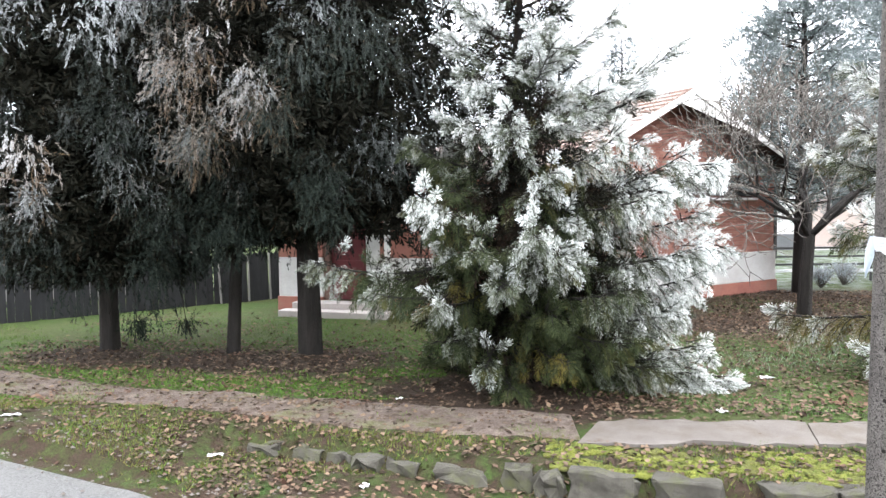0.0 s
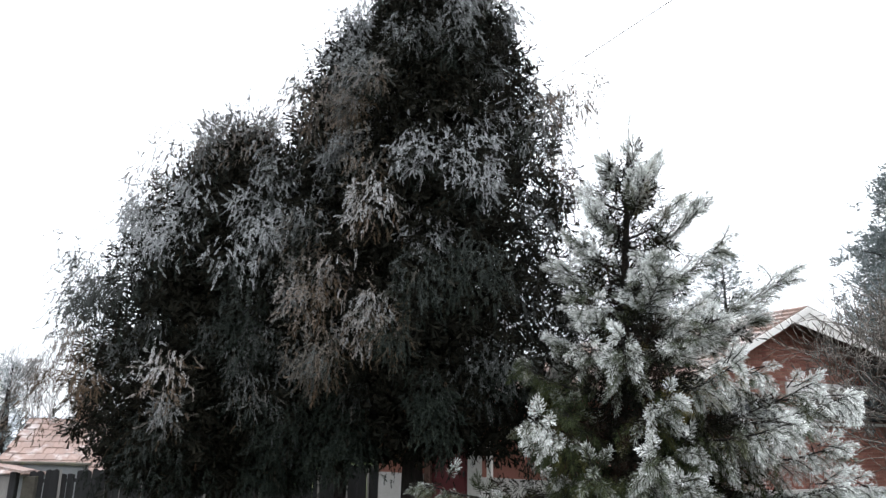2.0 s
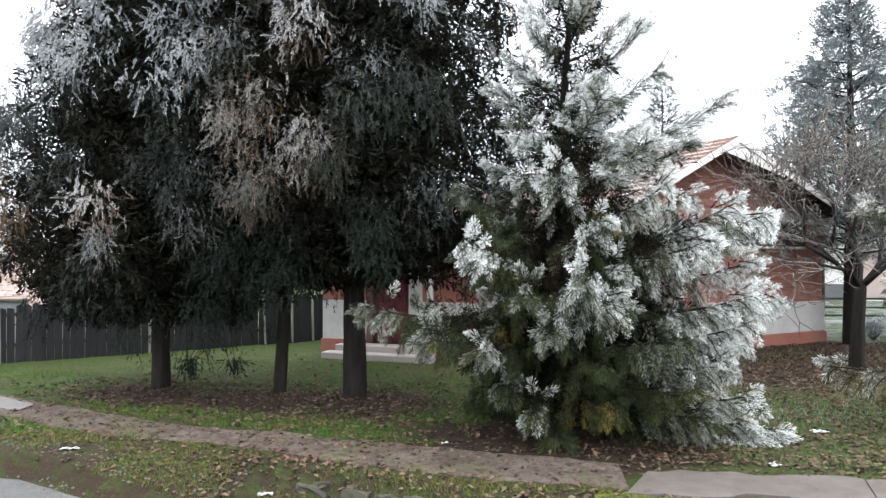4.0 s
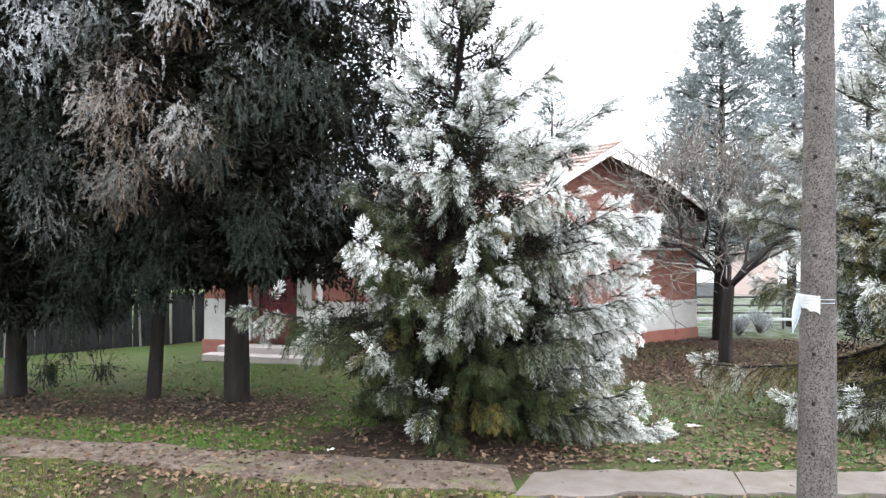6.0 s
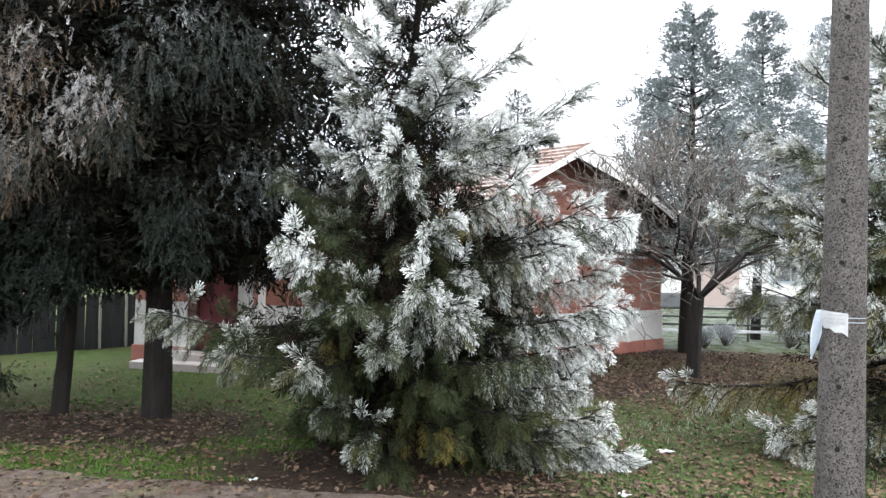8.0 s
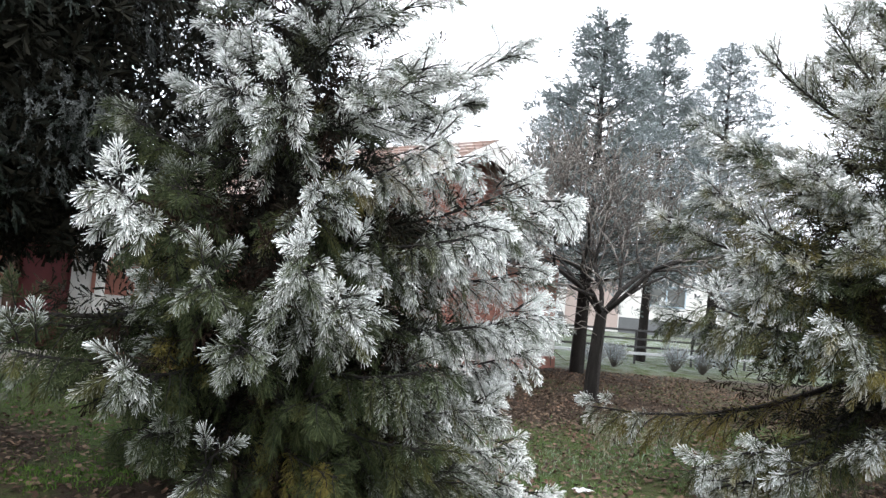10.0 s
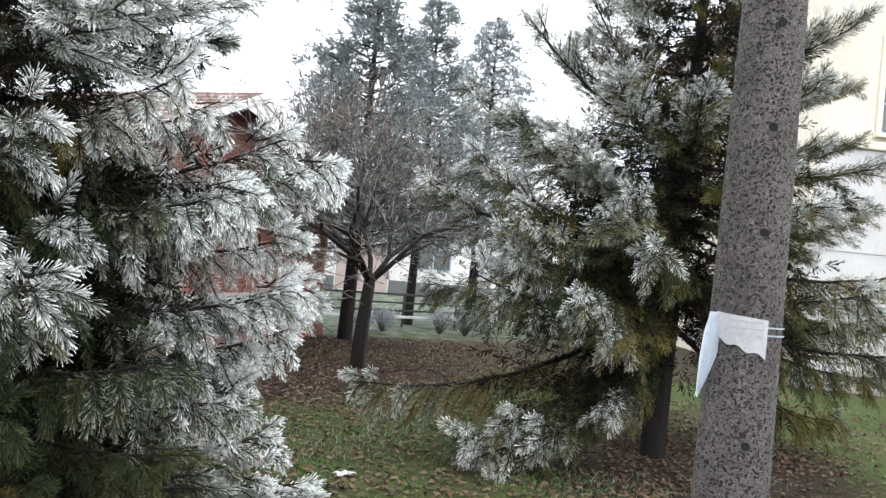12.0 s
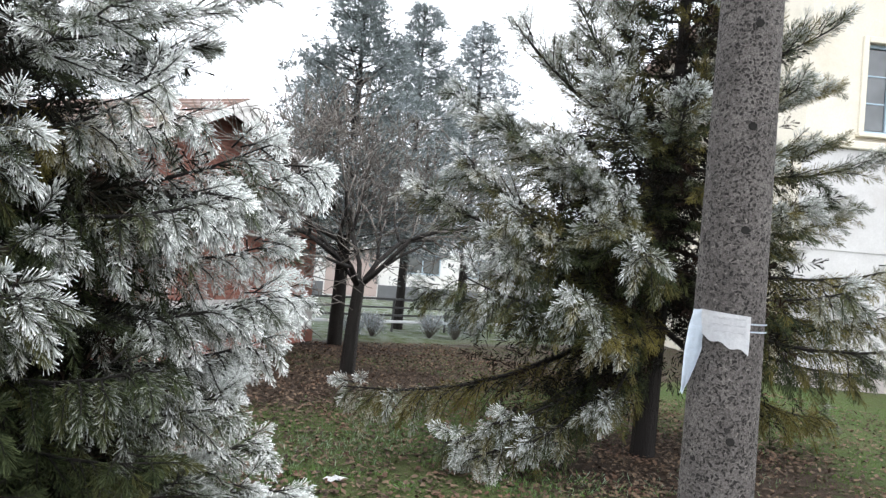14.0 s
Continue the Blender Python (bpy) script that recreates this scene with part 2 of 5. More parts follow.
def part(name, bm, material, parent=None, label="", smooth=False):
    me = bpy.data.meshes.new(name)
    bm.normal_update()
    bm.to_mesh(me)
    bm.free()
    if smooth:
        me.polygons.foreach_set("use_smooth", [True] * len(me.polygons))
    return link_mesh(name, me, material, parent, label)


def thing(name, m, label, category, group="", kind=""):
    ob = new(name)
    ob.matrix_world = m
    ob.empty_display_size = 0.2
    return tagged(ob, label, category, group, kind)


def box(bm, x0, y0, z0, x1, y1, z1, bevel=0.0):
    made = bmesh.ops.create_cube(bm, size=1)["verts"]
    for v in made:
        v.co = Vector(((x0 + x1) / 2 + v.co.x * (x1 - x0), (y0 + y1) / 2 + v.co.y * (y1 - y0), (z0 + z1) / 2 + v.co.z * (z1 - z0)))
    if bevel:
        edges = list({e for v in made for e in v.link_edges})
        bmesh.ops.bevel(bm, geom=edges, offset=bevel, segments=1, affect="EDGES")
    return made


def boxes(*sizes, bevel=0.0):
    bm = bmesh.new()
    for s in sizes:
        box(bm, *s, bevel=bevel)
    return bm


def prism(bm, outline, thick, m=None):
    """A flat outline (x, z) in the plane y = 0, thickened to y = thick."""
    m = m or Matrix()
    a = [bm.verts.new(m @ Vector((x, 0, z))) for x, z in outline]
    b = [bm.verts.new(m @ Vector((x, thick, z))) for x, z in outline]
    bm.faces.new(a)
    bm.faces.new(b[::-1])
    for i in range(len(a)):
        j = (i + 1) % len(a)
        bm.faces.new((a[j], a[i], b[i], b[j]))
    bmesh.ops.recalc_face_normals(bm, faces=bm.faces)


def raw_mesh(name, verts, faces_each, count, attrs=None):
    """A mesh of count faces with faces_each corners, in the order of the vertices."""
    me = bpy.data.meshes.new(name)
    me.vertices.add(len(verts))
    me.vertices.foreach_set("co", np.ascontiguousarray(verts, dtype=np.float32).ravel())
    me.loops.add(count * faces_each)
    me.loops.foreach_set("vertex_index", np.arange(count * faces_each, dtype=np.int32))
    me.polygons.add(count)
    me.polygons.foreach_set("loop_start", np.arange(0, count * faces_each, faces_each, dtype=np.int32))
    for key, values in (attrs or {}).items():
        a = me.attributes.new(key, "FLOAT", "POINT")
        a.data.foreach_set("value", np.ascontiguousarray(values, dtype=np.float32))
    me.update(calc_edges=True)
    return me


def unit(a):
    return a / np.maximum(np.linalg.norm(a, axis=-1, keepdims=True), 1e-9)


def blades(name, start, way, length, width, frost_root, frost_tip, warm, rng, slim_tip=False):
    """One slim three-cornered blade for each start and way: a rimed needle is thickest at its outer end, a blade of grass at its root."""
    n = len(start)
    side = unit(np.cross(way, unit(rng.normal(size=(n, 3))))) * width[:, None] * 0.62
    end = start + way * length[:, None]
    if slim_tip:
        v, f = np.stack([start - side, start + side, end], 1), np.stack([frost_root, frost_root, frost_tip], 1)
    else:
        v, f = np.stack([start, end + side, end - side], 1), np.stack([frost_root, frost_tip, frost_tip], 1)
    return raw_mesh(name, v.reshape(-1, 3), 3, n, {"frost": np.clip(f, 0, 1).ravel(), "warm": np.repeat(warm, 3)})


def brush(name, base, axis, reach, frost, warm, rng, needles, long, width, open_from=65, open_to=25, droop=0.0, root=0.0):
    """Needles round shoots: base, axis and reach of each shoot; frost and warm are values of each shoot."""
    s = len(base)
    base, axis, reach = (np.repeat(a, needles, 0) for a in (base, axis, reach))
    fr, wa = np.repeat(frost, needles), np.repeat(warm, needles)
    u = rng.random(s * needles)
    ref = unit(np.cross(axis, unit(rng.normal(size=axis.shape))))
    ang = np.radians(open_from + (open_to - open_from) * u + rng.normal(0, 8, len(u)))
    way = axis * np.cos(ang)[:, None] + ref * np.sin(ang)[:, None]
    way[:, 2] -= droop
    way = unit(way)
    start = base + axis * (reach * u)[:, None]
    ln = long * rng.uniform(0.7, 1.15, len(u))
    tip = fr * rng.uniform(0.75, 1.2, len(u))
    return blades(name, start, way, ln, width * rng.uniform(0.7, 1.3, len(u)), tip * root, tip, wa, rng)


def tubes(name, lines, sides=6):
    """Tapered tubes along lines of (points, radii), joined into one mesh."""
    verts, faces = [], []
    for pts, radii in lines:
        pts = [Vector(p) for p in pts]
        first = len(verts)
        for i, p in enumerate(pts):
            d = (pts[min(i + 1, len(pts) - 1)] - pts[max(i - 1, 0)]).normalized()
            a = d.orthogonal().normalized() if abs(d.z) < 0.95 else Vector((1, 0, 0))
            a = (a - d * a.dot(d)).normalized()
            b = d.cross(a)
            for k in range(sides):
                t = 2 * math.pi * k / sides
                verts.append(p + (a * math.cos(t) + b * math.sin(t)) * radii[i])
        for i in range(len(pts) - 1):
            for k in range(sides):
                q = first + i * sides
                faces.append((q + k, q + (k + 1) % sides, q + sides + (k + 1) % sides, q + sides + k))
        faces.append(tuple(first + k for k in range(sides))[::-1])
        faces.append(tuple(first + (len(pts) - 1) * sides + k for k in range(sides)))
    me = bpy.data.meshes.new(name)
    me.from_pydata([tuple(v) for v in verts], [], faces)
    me.polygons.foreach_set("use_smooth", [True] * len(me.polygons))
    return me


def trunk_mesh(points, radii, rng, sides=14, rough=0.12):
    """A trunk with a flared foot and uneven, furrowed sides."""
    verts, faces, rings = [], [], 0
    pts = []
    for i in range(len(points) - 1):
        for k in range(5):
            f = k / 5
            pts.append((Vector(points[i]).lerp(Vector(points[i + 1]), f), radii[i] * (1 - f) + radii[i + 1] * f))
    pts.append((Vector(points[-1]), radii[-1]))
    ridge = rng.normal(0, rough, sides)
    for p, r in pts:
        for k in range(sides):
            t = 2 * math.pi * k / sides
            q = r * (1 + ridge[k] + rough * 0.5 * noise.noise(Vector((k * 1.7, p.z * 2.5, p.x))))
            verts.append((p.x + q * math.cos(t), p.y + q * math.sin(t), p.z))
        rings += 1
    for i in range(rings - 1):
        for k in range(sides):
            faces.append((i * sides + k, i * sides + (k + 1) % sides, (i + 1) * sides + (k + 1) % sides, (i + 1) * sides + k))
    faces.append(tuple((rings - 1) * sides + k for k in range(sides)))
    me = bpy.data.meshes.new("trunk")
    me.from_pydata(verts, [], faces)
    me.polygons.foreach_set("use_smooth", [True] * len(me.polygons))
    return me


# ---- ground, road, path ----
KERB = [(-2.6, 8.42), (-1.98, 8.23), (-1.05, 8.0), (-0.27, 7.72), (0.65, 7.43), (1.18, 7.24), (1.61, 7.08), (2.37, 6.95), (3.67, 6.87), (5.5, 6.78), (9.0, 6.6), (16.0, 6.3)]
ROAD_EDGE = [(-40.0, 24.0), (-14.0, 12.4), (-4.81, 8.3), (-3.5, 7.76), (-2.35, 7.26), (-1.43, 6.75), (0.5, 5.75), (2.5, 5.0), (6.0, 4.3), (40.0, 0.0)]
TREES = [(-6.0, 12.62, 1.7), (-3.69, 12.42, 1.9), (-2.3, 12.32, 2.2), (0.85, 10.3, 2.6), (8.97, 10.34, 3.3), (7.75, 16.65, 3.2), (9.4, 20.5, 3.0), (5.5, 16.0, 2.6)]


def along(line, x):
    """y of a line of points at x."""
    return float(np.interp(x, [p[0] for p in line], [p[1] for p in line]))


def ground_height(x, y):
    kerb, edge = along(KERB, x), along(ROAD_EDGE, x)
    bumps = 0.035 * noise.noise(Vector((x * 0.55, y * 0.55, 0))) + 0.015 * noise.noise(Vector((x * 2.3, y * 2.3, 4)))
    sink = min(1.0, max(0.0, (x + 3.4) / 1.6)) * 0.15 + 0.05
    if y >= kerb + 0.08:
        return bumps * min(1, (y - kerb) * 0.8)
    low = -sink - 0.02
    if y >= kerb - 0.04:
        f = (y - kerb + 0.04) / 0.12
        return low * (1 - f)
    if y > edge:
        f = (y - edge) / max(0.1, kerb - edge)
        soft = low if x > -2.4 else low * (1 - f)
        return soft + bumps * 0.7
    return -0.235 - min(1.0, (edge - y) * 0.5) * 0.16


def build_ground():
    xs = np.concatenate([[-700, -300, -120, -60, -40, -30, -22], np.arange(-16, 24.01, 0.2), [28, 36, 50, 80, 150, 320, 700]])
    ys = np.concatenate([[-700, -200, -60, -20, -8, -2], np.arange(1, 6.01, 0.2), np.arange(6.08, 9.0, 0.08), np.arange(9.0, 22.01, 0.2), np.arange(22.5, 34, 0.75), [37, 45, 60, 100, 200, 400, 800]])
    verts, earth, rime = [], [], []
    for y in ys:
        for x in xs:
            verts.append((x, y, ground_height(x, y)))
            e = 0.0
            for tx, ty, r in TREES:
                d = math.hypot(x - tx, (y - ty + 0.6) * 1.35)
                e = max(e, 1.1 * max(0.0, 1.2 - d / r))
            kerb = along(KERB, x)
            if y < kerb + 1.1:
                e = max(e, 0.55)
            if 14.5 < y < 21 and x > 3:
                e = max(e, 0.62)
            earth.append(min(1, e))
            # full rime on the far ground stands in for fog that hides it
            rime.append(2.5 if x < -25 or y > 60 else 0.4 * min(1, max(0, (y - 20.0) / 3)) if x > 4 else (0.35 if 11 < y < 13.5 and 3 < x < 6 else 0.0))
    w = len(xs)
    faces = [(j * w + i, j * w + i + 1, (j + 1) * w + i + 1, (j + 1) * w + i) for j in range(len(ys) - 1) for i in range(w - 1)]
    me = bpy.data.meshes.new("ground")
    me.from_pydata(verts, [], faces)
    for key, values in (("earth", earth), ("rime", rime)):
        me.attributes.new(key, "FLOAT", "POINT").data.foreach_set("value", values)
    me.polygons.foreach_set("use_smooth", [True] * len(me.polygons))
    tagged(link_mesh("ground", me, M_ground), "uneven winter lawn with bare earth and fallen leaves", "ground", kind="structure")


def strip(name, low, high, step, lift, material, label, category, x0, x1, level=None):
    """A thin sheet on the ground between two lines, with ragged edges."""
    verts, faces, n = [], [], 12
    xs = np.arange(x0, x1 + 1e-6, step)
    for x in xs:
        a = along(low, x) + 0.10 * noise.noise(Vector((x * 1.1, 0, 7))) + 0.05 * noise.noise(Vector((x * 5, 0, 3))) + 0.06 * noise.noise(Vector((x * 13, 0, 9)))
        b = along(high, x) + 0.12 * noise.noise(Vector((x * 1.3, 5, 7))) + 0.05 * noise.noise(Vector((x * 6, 2, 3))) + 0.06 * noise.noise(Vector((x * 14, 3, 9)))
        for k in range(n + 1):
            y = a + (b - a) * k / n
            edge = lift if 0 < k < n else -0.03
            verts.append((x, y, (level if level is not None else ground_height(x, y)) + edge))
    for i in range(len(xs) - 1):
        for k in range(n):
            q = i * (n + 1) + k
            faces.append((q, q + n + 1, q + n + 2, q + 1))
    me = bpy.data.meshes.new(name)
    me.from_pydata(verts, [], faces)
    me.polygons.foreach_set("use_smooth", [True] * len(me.polygons))
    bm = bmesh.new()
    bm.from_mesh(me)
    bmesh.ops.recalc_face_normals(bm, faces=bm.faces)
    for f in bm.faces:
        if f.normal.z < 0:
            f.normal_flip()
    bm.to_mesh(me)
    bm.free()
    return tagged(link_mesh(name, me, material), label, category, kind="structure")


build_ground()
strip("road", [(-40, 4), (-14, -2), (6, -8), (40, -14)], ROAD_EDGE, 0.25, 0.02, M_road, "worn grey asphalt road with a crumbling edge", "road", -38, 30, -0.235)
PATH_FAR = [(-40, 30), (-12.6, 14.1), (-9.6, 12.4), (-6.9, 11.0), (-3.66, 9.98), (-0.45, 9.42), (2.2, 8.85)]
PATH_NEAR = [(-40, 28.6), (-12.9, 12.9), (-9.7, 11.3), (-5.75, 9.65), (-3.2, 9.1), (-0.9, 8.4), (1.9, 7.98)]
strip("footpath", PATH_NEAR, PATH_FAR, 0.08, 0.018, M_path, "trodden earth footpath along the lawn", "footpath", -36, 1.75)

strip("concrete_path", [(x, y + 0.3) for x, y in PATH_NEAR], [(x, y - 0.2) for x, y in PATH_FAR], 0.1, 0.035, M_pale_path, "pale worn concrete path beside the plank fence", "path", -30, -7.2)


def build_pavement():
    base = thing("pavement", pose(0, 0, 0), "cracked old concrete pavement slabs", "pavement", kind="structure")
    rng = random.Random(4)
    edges = [(1.62, 1.95), (4.02, 4.22), (6.5, 6.45), (8.7, 8.6)]
    for (a0, a1), (b0, b1) in zip(edges, edges[1:]):
        n = 12
        near = [(a0 + (b0 - a0) * k / n, 7.95 + rng.uniform(-0.09, 0.07)) for k in range(n + 1)]
        far = [(a1 + (b1 - a1) * k / n, 8.70 + rng.uniform(-0.08, 0.05)) for k in range(n + 1)]
        ring = [(x + 0.012, y) for x, y in near[:1]] + near[1:-1] + [(near[-1][0] - 0.012, near[-1][1])] + [(far[-1][0] - 0.012, far[-1][1])] + far[1:-1][::-1] + [(far[0][0] + 0.012, far[0][1])]
        bm = bmesh.new()
        top = [bm.verts.new((x, y, 0.032 + rng.uniform(-0.012, 0.006))) for x, y in ring]
        low = [bm.verts.new((x, y, -0.08)) for x, y in ring]
        bm.faces.new(top)
        for i in range(len(ring)):
            j = (i + 1) % len(ring)
            bm.faces.new((top[j], top[i], low[i], low[j]))
        bmesh.ops.recalc_face_normals(bm, faces=bm.faces)
        part("slab", bm, M_slab, base)


def kerb_stone_bm(length, deep, high, rng):
    bm = boxes((-length / 2, -deep / 2, -0.12, length / 2, deep / 2, high))
    bmesh.ops.subdivide_edges(bm, edges=bm.edges, cuts=2, use_grid_fill=True)
    for v in bm.verts:
        v.co += Vector((rng.uniform(-1, 1), rng.uniform(-1, 1), rng.uniform(-1, 0.5))) * 0.04
    bmesh.ops.bevel(bm, geom=[e for e in bm.edges if len(e.link_faces) == 2 and e.calc_face_angle() > 0.8], offset=0.015, segments=1, affect="EDGES")
    return bm


def build_kerb():
    base = thing("kerb", pose(0, 0, 0), "broken mossy concrete kerb stones beside the verge", "kerb", kind="structure")
    rng = random.Random(8)
    x = -1.9
    while x < 15.5:
        length = rng.choice([0.28, 0.42, 0.55, 0.6, 0.36])
        y0, y1 = along(KERB, x), along(KERB, x + length)
        bm = kerb_stone_bm(length * 0.95, rng.uniform(0.14, 0.24), (rng.uniform(0.17, 0.22) + 0.03 if x > 0.6 else rng.uniform(0.10, 0.15)), rng)
        ob = part("kerb_stone", bm, M_kerb, base)
        ob.matrix_basis = pose(x + length / 2, (y0 + y1) / 2 + rng.uniform(-0.05, 0.05), -0.21, rng.uniform(-2, 3), rng.uniform(-2, 2), math.degrees(math.atan2(y1 - y0, length)) + rng.uniform(-5, 5))
        x += length + rng.choice([0.01, 0.02, 0.05, 0.12, 0.3])


build_pavement()
build_kerb()


def scatter(name, spots, label, category, rng, kind="grass"):
    """Grass blades or fallen leaves on the ground: spots are (x0, x1, y0, y1, count)."""
    P = []
    for x0, x1, y0, y1, count in spots:
        x, y = rng.uniform(x0, x1, count), rng.uniform(y0, y1, count)
        for a, b in zip(x, y):
            if a < 1.75 and along(PATH_NEAR, a) - 0.05 < b < along(PATH_FAR, a) + 0.05:
                if rng.random() < (0.45 if kind != "grass" else (0.99 if noise.noise(Vector((a * 1.1, b * 1.7, 3.3))) < 0.3 else 0.5)):
                    continue
            if 1.6 < a < 8.6 and 7.98 < b < 8.66 and (kind == "grass" or rng.random() < 0.8):
                continue
            if b < along(ROAD_EDGE, a) + 0.1 * rng.normal():
                continue
            thick = noise.noise(Vector((a * 0.8, b * 0.8, 1.5))) + 0.6 * noise.noise(Vector((a * 3, b * 3, 8)))
            bare = min(math.hypot(a - tx, (b - ty + 0.6) * 1.35) / r for tx, ty, r in TREES)
            if kind == "grass" and (thick < -0.22 or rng.random() > (bare - 0.35) * 2.2):
                continue
            P.append((a, b, ground_height(a, b)))
    P = np.array(P)
    n = len(P)
    if kind == "grass":
        way = unit(np.stack([rng.normal(0, 0.55, n), rng.normal(0, 0.55, n), np.ones(n)], 1))
        near = np.array([b < along(KERB, a) + 1.0 for a, b in P[:, :2]])
        warm = np.clip(rng.normal(0.35, 0.25, n) + 0.5 * near, 0, 1)
        rime = 0.25 * rng.random(n) * (P[:, 0] > 2.5) * (P[:, 1] > 9)
        me = blades(name, P - [0, 0, 0.01], way, rng.uniform(0.03, 0.085, n), rng.uniform(0.006, 0.013, n), rime * 0, rime, warm, rng, True)
        return tagged(link_mesh(name, me, M_grass), label, category, kind="stuff")
    way = unit(np.stack([rng.normal(size=n), rng.normal(size=n), rng.normal(0, 0.28, n)], 1))
    side = unit(np.cross(way, np.stack([rng.normal(0, 0.25, n), rng.normal(0, 0.25, n), np.ones(n)], 1)))
    L = rng.uniform(0.018, 0.05, n)[:, None]
    P = P + [0, 0, 0.022]
    v = np.empty((n, 4, 3))
    v[:, 0], v[:, 2] = P - way * L, P + way * L
    v[:, 1], v[:, 3] = P + side * L * 0.6 + [0, 0, 0.008], P - side * L * 0.6 + [0, 0, 0.008]
    return tagged(link_mesh(name, raw_mesh(name, v.reshape(-1, 3), 4, n), M_leaf), label, category, kind="stuff")


G = np.random.default_rng(21)
scatter("grass", [(-7, 8, 9.0, 11.2, 42000), (-14, 12, 11, 16, 36000), (1.6, 9, 6.9, 7.95, 7000), (-3, 9, 5.2, 7.2, 9000), (-8, -1, 7, 9.6, 16000), (-1, 2, 7.6, 9.6, 9000), (-14, -8, 9, 14, 8000), (3, 12, 16, 20, 5000), (8, 18, 7.5, 14, 16000), (-7, -2, 6.9, 8.6, 6000)], "short patchy green grass on the lawn", "grass", G)
scatter("fallen_leaves", [(-8, 4, 9.2, 13.5, 5500), (2, 12, 9.0, 13, 8000), (2, 13, 13, 21, 19000), (-3, 8, 5.2, 9.5, 7000), (-12, -1, 7, 13, 6000), (-8, 3, 13, 17, 1500), (8, 17, 7.5, 13, 5000)], "scattered brown fallen leaves on the lawn", "leaves", G, "leaf")


def frosted_weeds():
    rng = np.random.default_rng(64)
    spots = [(4.4, 11.4), (4.9, 11.9), (5.3, 11.5), (5.0, 12.4), (5.8, 11.9), (4.2, 12.0), (6.2, 12.6), (7.2, 9.6), (7.9, 9.3), (8.6, 9.1), (9.5, 9.2)]
    P = np.concatenate([np.stack([rng.normal(x, 0.3, 100), rng.normal(y, 0.24, 100), np.zeros(100)], 1) for x, y in spots])
    n = len(P)
    way = unit(np.stack([rng.normal(0, 0.7, n), rng.normal(0, 0.7, n), np.ones(n)], 1))
    tip = rng.uniform(0.2, 0.75, n)
    me = blades("frosted_weeds", P, way, rng.uniform(0.04, 0.10, n), rng.uniform(0.005, 0.010, n), tip * 0.3, tip, rng.uniform(0, 0.6, n), rng, True)
    tagged(link_mesh("frosted_weeds", me, M_grass), "low weeds whitened by rime on the lawn", "weeds", kind="stuff")


frosted_weeds()


def gravel():
    """Small stones along the crumbling road edge and under the kerb."""
    rng = np.random.default_rng(15)
    verts, faces = [], []
    for i in range(1500):
        x = rng.uniform(-9, 8)
        y = along(ROAD_EDGE, x) + rng.normal(0.25, 0.35)
        z = -0.215 if y < along(ROAD_EDGE, x) else ground_height(x, y)
        r = rng.uniform(0.008, 0.03)
        o = len(verts)
        s = rng.uniform(0.6, 1.3, 6) * r
        verts += [(x + s[0], y, z), (x, y + s[1], z), (x - s[2], y, z), (x, y - s[3], z), (x, y, z + s[4] * 0.7), (x, y, z - s[5] * 0.5)]
        faces += [(o + a, o + b, o + 4) for a, b in ((0, 1), (1, 2), (2, 3), (3, 0))] + [(o + b, o + a, o + 5) for a, b in ((0, 1), (1, 2), (2, 3), (3, 0))]
    me = bpy.data.meshes.new("gravel")
    me.from_pydata(verts, [], faces)
    tagged(link_mesh("gravel", me, M_slab), "loose gravel along the crumbling road edge", "gravel", kind="stuff")


gravel()


def build_moss():
    rng = np.random.default_rng(5)
    bm = bmesh.new()
    for i in range(1100):
        x = 1.3 + 5.2 * rng.random()
        y = along(KERB, x) + 0.1 + 0.75 * rng.random() ** 1.4
        if noise.noise(Vector((x * 1.6, y * 2.2, 2))) < -0.12:
            continue
        r = rng.uniform(0.02, 0.075)
        m = pose(x, y, ground_height(x, y) + 0.004, 0, 0, rng.uniform(0, 180)) @ Matrix.Diagonal((r * 1.5, r, rng.uniform(0.008, 0.026), 1))
        bmesh.ops.create_icosphere(bm, subdivisions=1, radius=1, matrix=m)
    tagged(part("moss", bm, M_moss, smooth=True), "bright yellow-green moss cushions behind the kerb", "moss", kind="stuff")


build_moss()

# ---- trees ----


def limb_line(root, tip, sag, lift, n=7):
    """A limb that leaves the trunk, sags on its way and turns up at its tip."""
    a, b = np.array(root, float), np.array(tip, float)
    pts = []
    for i in range(n):
        f = i / (n - 1)
        p = a + (b - a) * f
        p[2] += -sag * math.sin(math.pi * f) + lift * (f ** 3 - f) * 0.5
        pts.append(p)
    return pts


def needle_coat(name, base, axis, reach, frost, warm, tip, rng, long, width, needles):
    """Needles round pieces of shoots: swept forward along a shoot, fanned out at its tip. Upper sides get more rime,
    which also paints in light from above.
    """
    count = np.where(tip, int(needles * 1.45), needles)
    base, axis, reach, frost, warm, tip = (np.repeat(a, count, 0) for a in (base, axis, reach, frost, warm, tip))
    n = len(base)
    u = rng.random(n)
    ref = unit(np.cross(axis, unit(rng.normal(size=axis.shape))))
    ang = np.radians(np.where(tip, 52 - 42 * u ** 1.4, 50) + rng.normal(0, 9, n))
    way = axis * np.cos(ang)[:, None] + ref * np.sin(ang)[:, None]
    way[:, 2] -= 0.16
    way = unit(way)
    start = base + axis * (reach * u)[:, None]
    rime = frost * rng.uniform(0.7, 1.25, n) * (0.88 + 0.3 * way[:, 2])
    return blades(name, start, way, long * rng.uniform(0.65, 1.15, n), width * rng.uniform(0.7, 1.3, n), rime * 0.12, rime, warm, rng)


